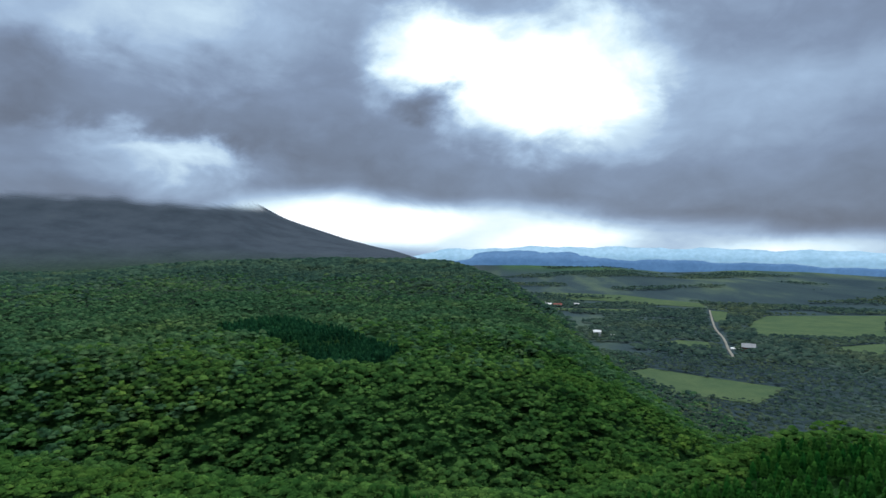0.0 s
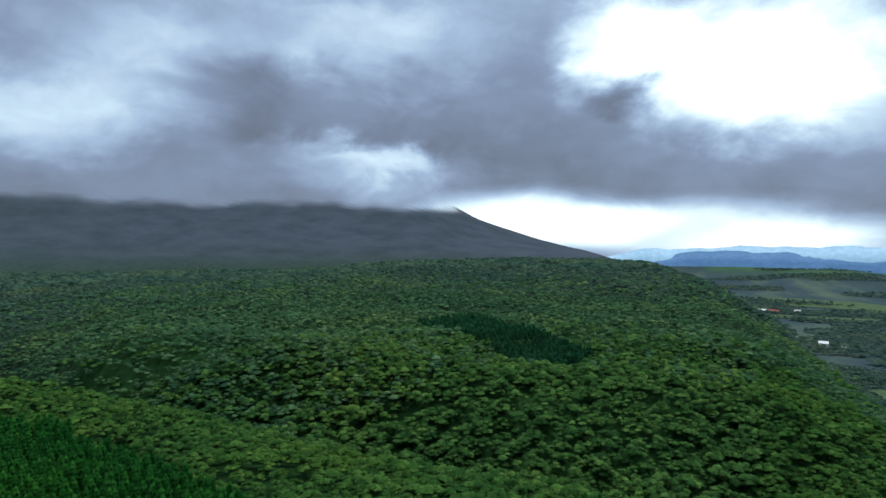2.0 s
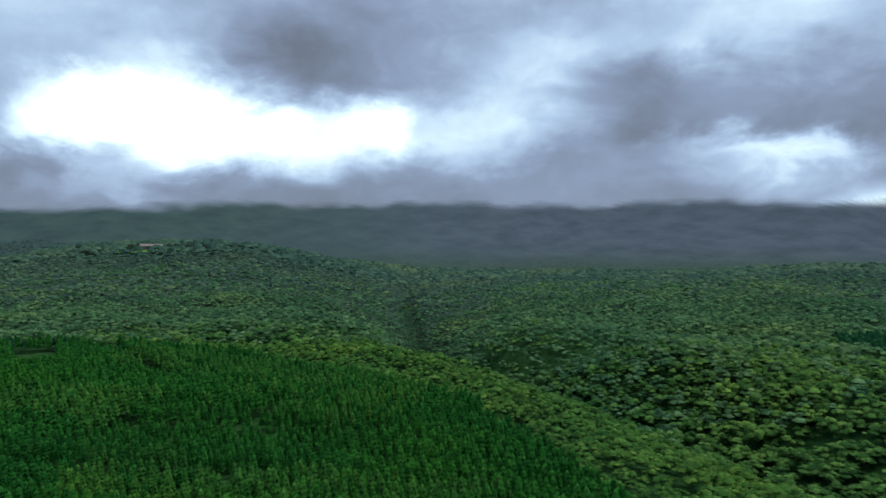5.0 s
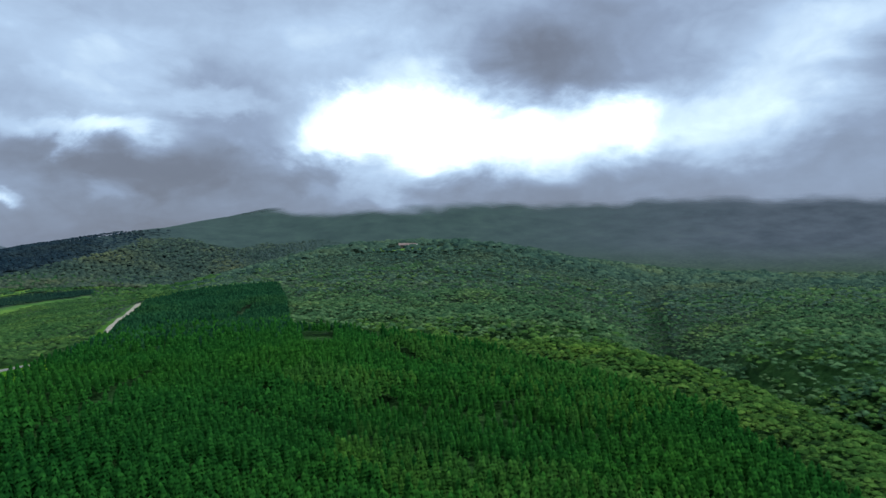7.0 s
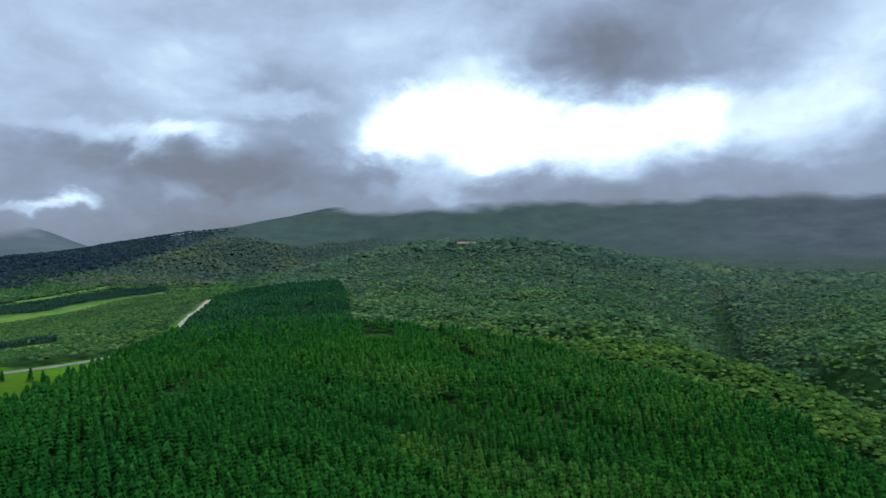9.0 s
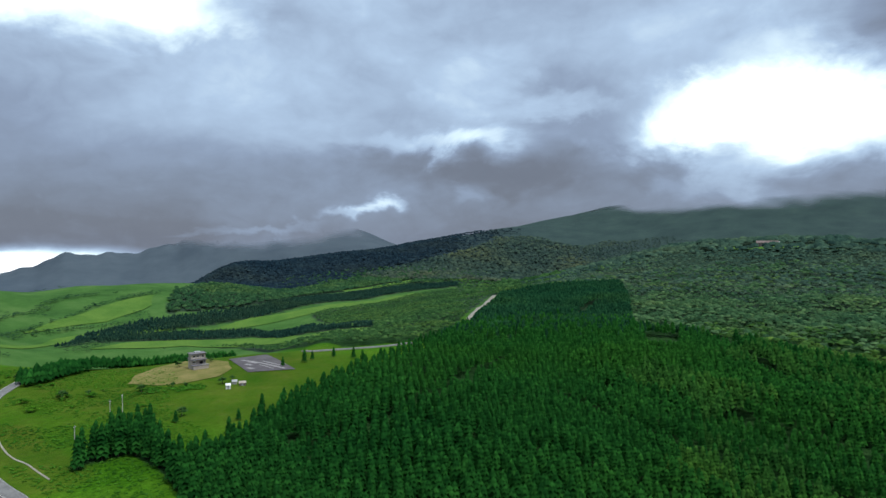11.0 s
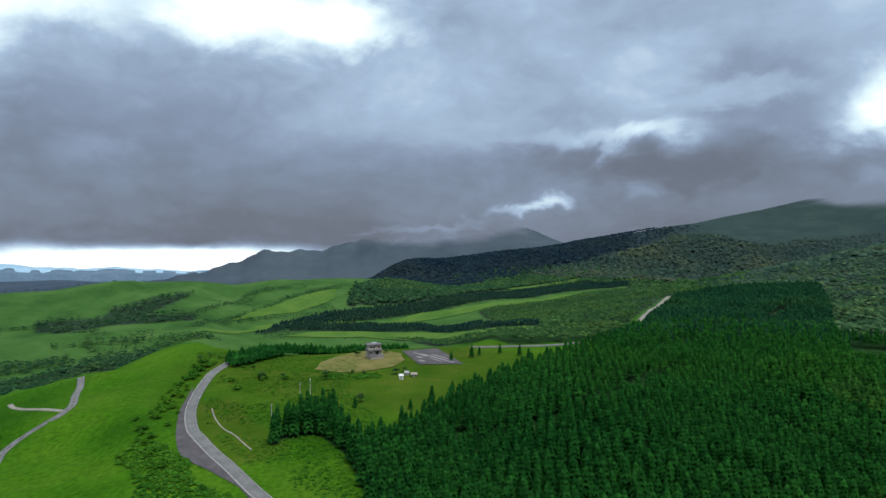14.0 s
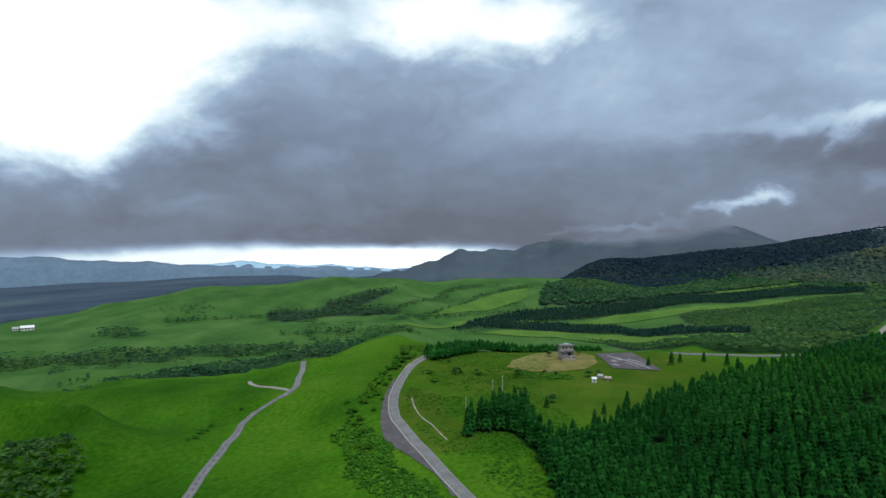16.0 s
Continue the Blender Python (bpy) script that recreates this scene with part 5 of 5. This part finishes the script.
stand("plain_woods", OAKS_LAST, x[m], y[m], 0.85 * g.uniform(0.6, 1.3, m.sum()), PLAIN_HAZE_LEAVES, "dull dark green woods covering the plain", "forest", 2)

# rough herbs and scrub beside the road and on the knoll
x, y, g = sprinkle(80, 2.1, 120, 150, 170, 420)
az, r = bearing(x, y), np.hypot(x, y)
road_pts = [tuple(p) for p in road_line[::4]]
d_road = near_line(x, y, road_pts)[0]
clear = (d_road > 6) & ~inside(x, y, LAYBY) & ~inside(x, y, CAR_PARK) & ~inside(x, y, PLANTATION) & (near_line(x, y, TRACK)[0] > 1.5) & (near_line(x, y, HIGHWAY)[0] > 6)
verge = (az < 142) & (d_road < 75) & (vnoise(x, y, 16, 51) + 0.4 * vnoise(x, y, 5, 52) > -0.3)
copse_foot = (near_line(x, y, plan([(137.5, 245), (133.5, 238), (130.5, 222), (128.6, 196)]))[0] < 12) & (vnoise(x, y, 7, 53) > -0.4)
brow = (near_line(x, y, plan([(132.5, 352), (130, 352), (127.5, 350), (126.2, 352)]))[0] < 6) & (vnoise(x, y, 8, 54) > -0.3)
low = (near_line(x, y, plan([(146.2, 262), (145.2, 240), (144.2, 212), (141.4, 196), (138, 178)]))[0] < 8.5 + 2.5 * vnoise(x, y, 12, 55)) & (az > 138)
m = clear & (verge | copse_foot | brow | low)
x, y = x[m], y[m]
stand("scrub", SHRUBS, x, y, g.uniform(0.4, 0.95, len(x)) * np.where(low[m] | brow[m], 1.5, 0.75), SCRUB, "rough bright green scrub and tall herbs beside the road", "scrub")


# single trees and bushes
def tree_kind(name, crown, mat, label, category, group, tall, trunk_r, limbs, r0):
    """A tree as a thing: tapered trunk with limbs, and a crown."""
    v, f = [], []

    def limb(p, q, a, b):
        base = len(v)
        d = np.array(q, float) - p
        u = np.cross(d, (0.3, 0.5, 0.8))
        u /= np.linalg.norm(u)
        w = np.cross(d, u) / np.linalg.norm(d)
        for o, rad in ((np.array(p, float), a), (np.array(q, float), b)):
            v.extend(tuple(o + rad * (u * math.cos(k * 1.2566) + w * math.sin(k * 1.2566))) for k in range(5))
        f.extend((base + k, base + (k + 1) % 5, base + 5 + (k + 1) % 5, base + 5 + k) for k in range(5))

    limb((0, 0, -0.3), (0.05, 0, tall), trunk_r, trunk_r * 0.25)
    for k in range(limbs):
        a = 6.28 * k / limbs + 0.4
        z = tall * (0.45 + 0.1 * (k % 3))
        limb((0, 0, z), (r0 * math.cos(a), r0 * math.sin(a), z + 0.22 * tall), trunk_r * 0.45, trunk_r * 0.12)
    t = tagged(new(name), label, category, group)
    part("trunk", mesh_of("trunk", v, f, BARK, True), t, "brown trunk")
    part("crown", mesh_of("crown", crown[0], crown[1], mat, True), t)
    return t


def plant(kinds, places, rng, lo=0.85, hi=1.12, sink=0.0):
    used = set()
    for i, (x, y) in enumerate(places):
        k = i % len(kinds)
        s = rng.uniform(lo, hi)
        m = pose(x, y, float(ground(x, y)) - sink, 0, 0, rng.uniform(0, 360)) @ Matrix.Scale(s, 4)
        if k in used:
            ob = copy_thing(kinds[k], pose(0, 0, 0))
        else:
            ob = kinds[k]
            used.add(k)
        ob.matrix_basis = m


rng = np.random.default_rng(11)
FIR_TREES = [tree_kind("conifer_tree", conifer(rng, 8, 6, 13.5, 2.7, 0.1), NEEDLES, "dark green pointed conifer in the roadside copse", "tree", "conifers of the copse", 13, 0.17, 0, 0) for _ in range(6)]
plant(FIR_TREES, picked, rng, 0.82, 1.08)
SPUR_TREES = [tree_kind("broadleaf_tree", broadleaf(rng, 7, 16, 3.9, 11), LIGHT_LEAVES, "spreading light green broadleaved tree on the spur", "tree", "broadleaved trees of the spur", 8.5, 0.24, 5, 2.4) for _ in range(5)]
plant(SPUR_TREES, single_oaks, rng, 0.65, 1.05, 1.2)
LONE_FIRS = [tree_kind("conifer_tree", conifer(rng, 9, 8, 7.5, 2.0, 0.1), NEEDLES, "small full conifer standing alone on the grass", "tree", "lone conifers", 7, 0.15, 0, 0) for _ in range(2)]
plant(LONE_FIRS, plan([(119.5, 384), (116.9, 399), (115.0, 408), (113.2, 402), (112.4, 394), (124.1, 268), (123.3, 286), (128.4, 291), (117.6, 392), (121.3, 300)]), rng, 0.7, 1.15)
ROUND_TREES = [tree_kind("broadleaf_tree", broadleaf(rng, 9, 24, 2.2, 5.5, low=0.22, high=0.7), LEAVES, "round green broadleaved tree standing alone", "tree", "lone broadleaved trees", 5, 0.2, 5, 1.3) for _ in range(3)]
plant(ROUND_TREES, plan([(128.1, 408), (125.5, 414), (126.0, 420), (139.6, 392), (138.9, 383), (138.0, 386), (166.2, 905), (165.8, 902), (124.6, 352), (123.8, 358), (140.9, 402), (141.7, 395), (127.9, 300),
                         (131.0, 352), (128.6, 356), (127.6, 354), (136.6, 348), (134.8, 352)]), rng, 0.6, 1.05)
BUSHES = [tree_kind("bush", broadleaf(rng, 6, 22, 1.8, 2.8, low=0.2, high=0.65), SCRUB, "leafy green bush on the meadow", "bush", "roadside bushes", 1.6, 0.1, 4, 0.8) for _ in range(4)]
g = np.random.default_rng(12)
hedge = ROADSIDE + [tuple(spot(a + g.uniform(-0.35, 0.35), r + g.uniform(-5, 5))) for a, r in zip(np.linspace(145.4, 141.2, 60), np.linspace(300, 394, 60))]
hedge += [tuple(spot(a + g.uniform(-0.5, 0.5), r + g.uniform(-6, 6))) for a, r in zip(np.linspace(147.2, 145.0, 12), np.linspace(300, 235, 12))]
hedge += [tuple(spot(a, r)) for a, r in ((158.5, 330), (158.8, 322), (159.4, 318), (160.4, 300), (159.8, 305), (138.7, 330), (136.9, 352), (139.2, 345), (156.0, 352), (130.9, 322), (133.8, 360), (135.9, 330))]
plant(BUSHES, hedge, rng, 0.6, 1.3)
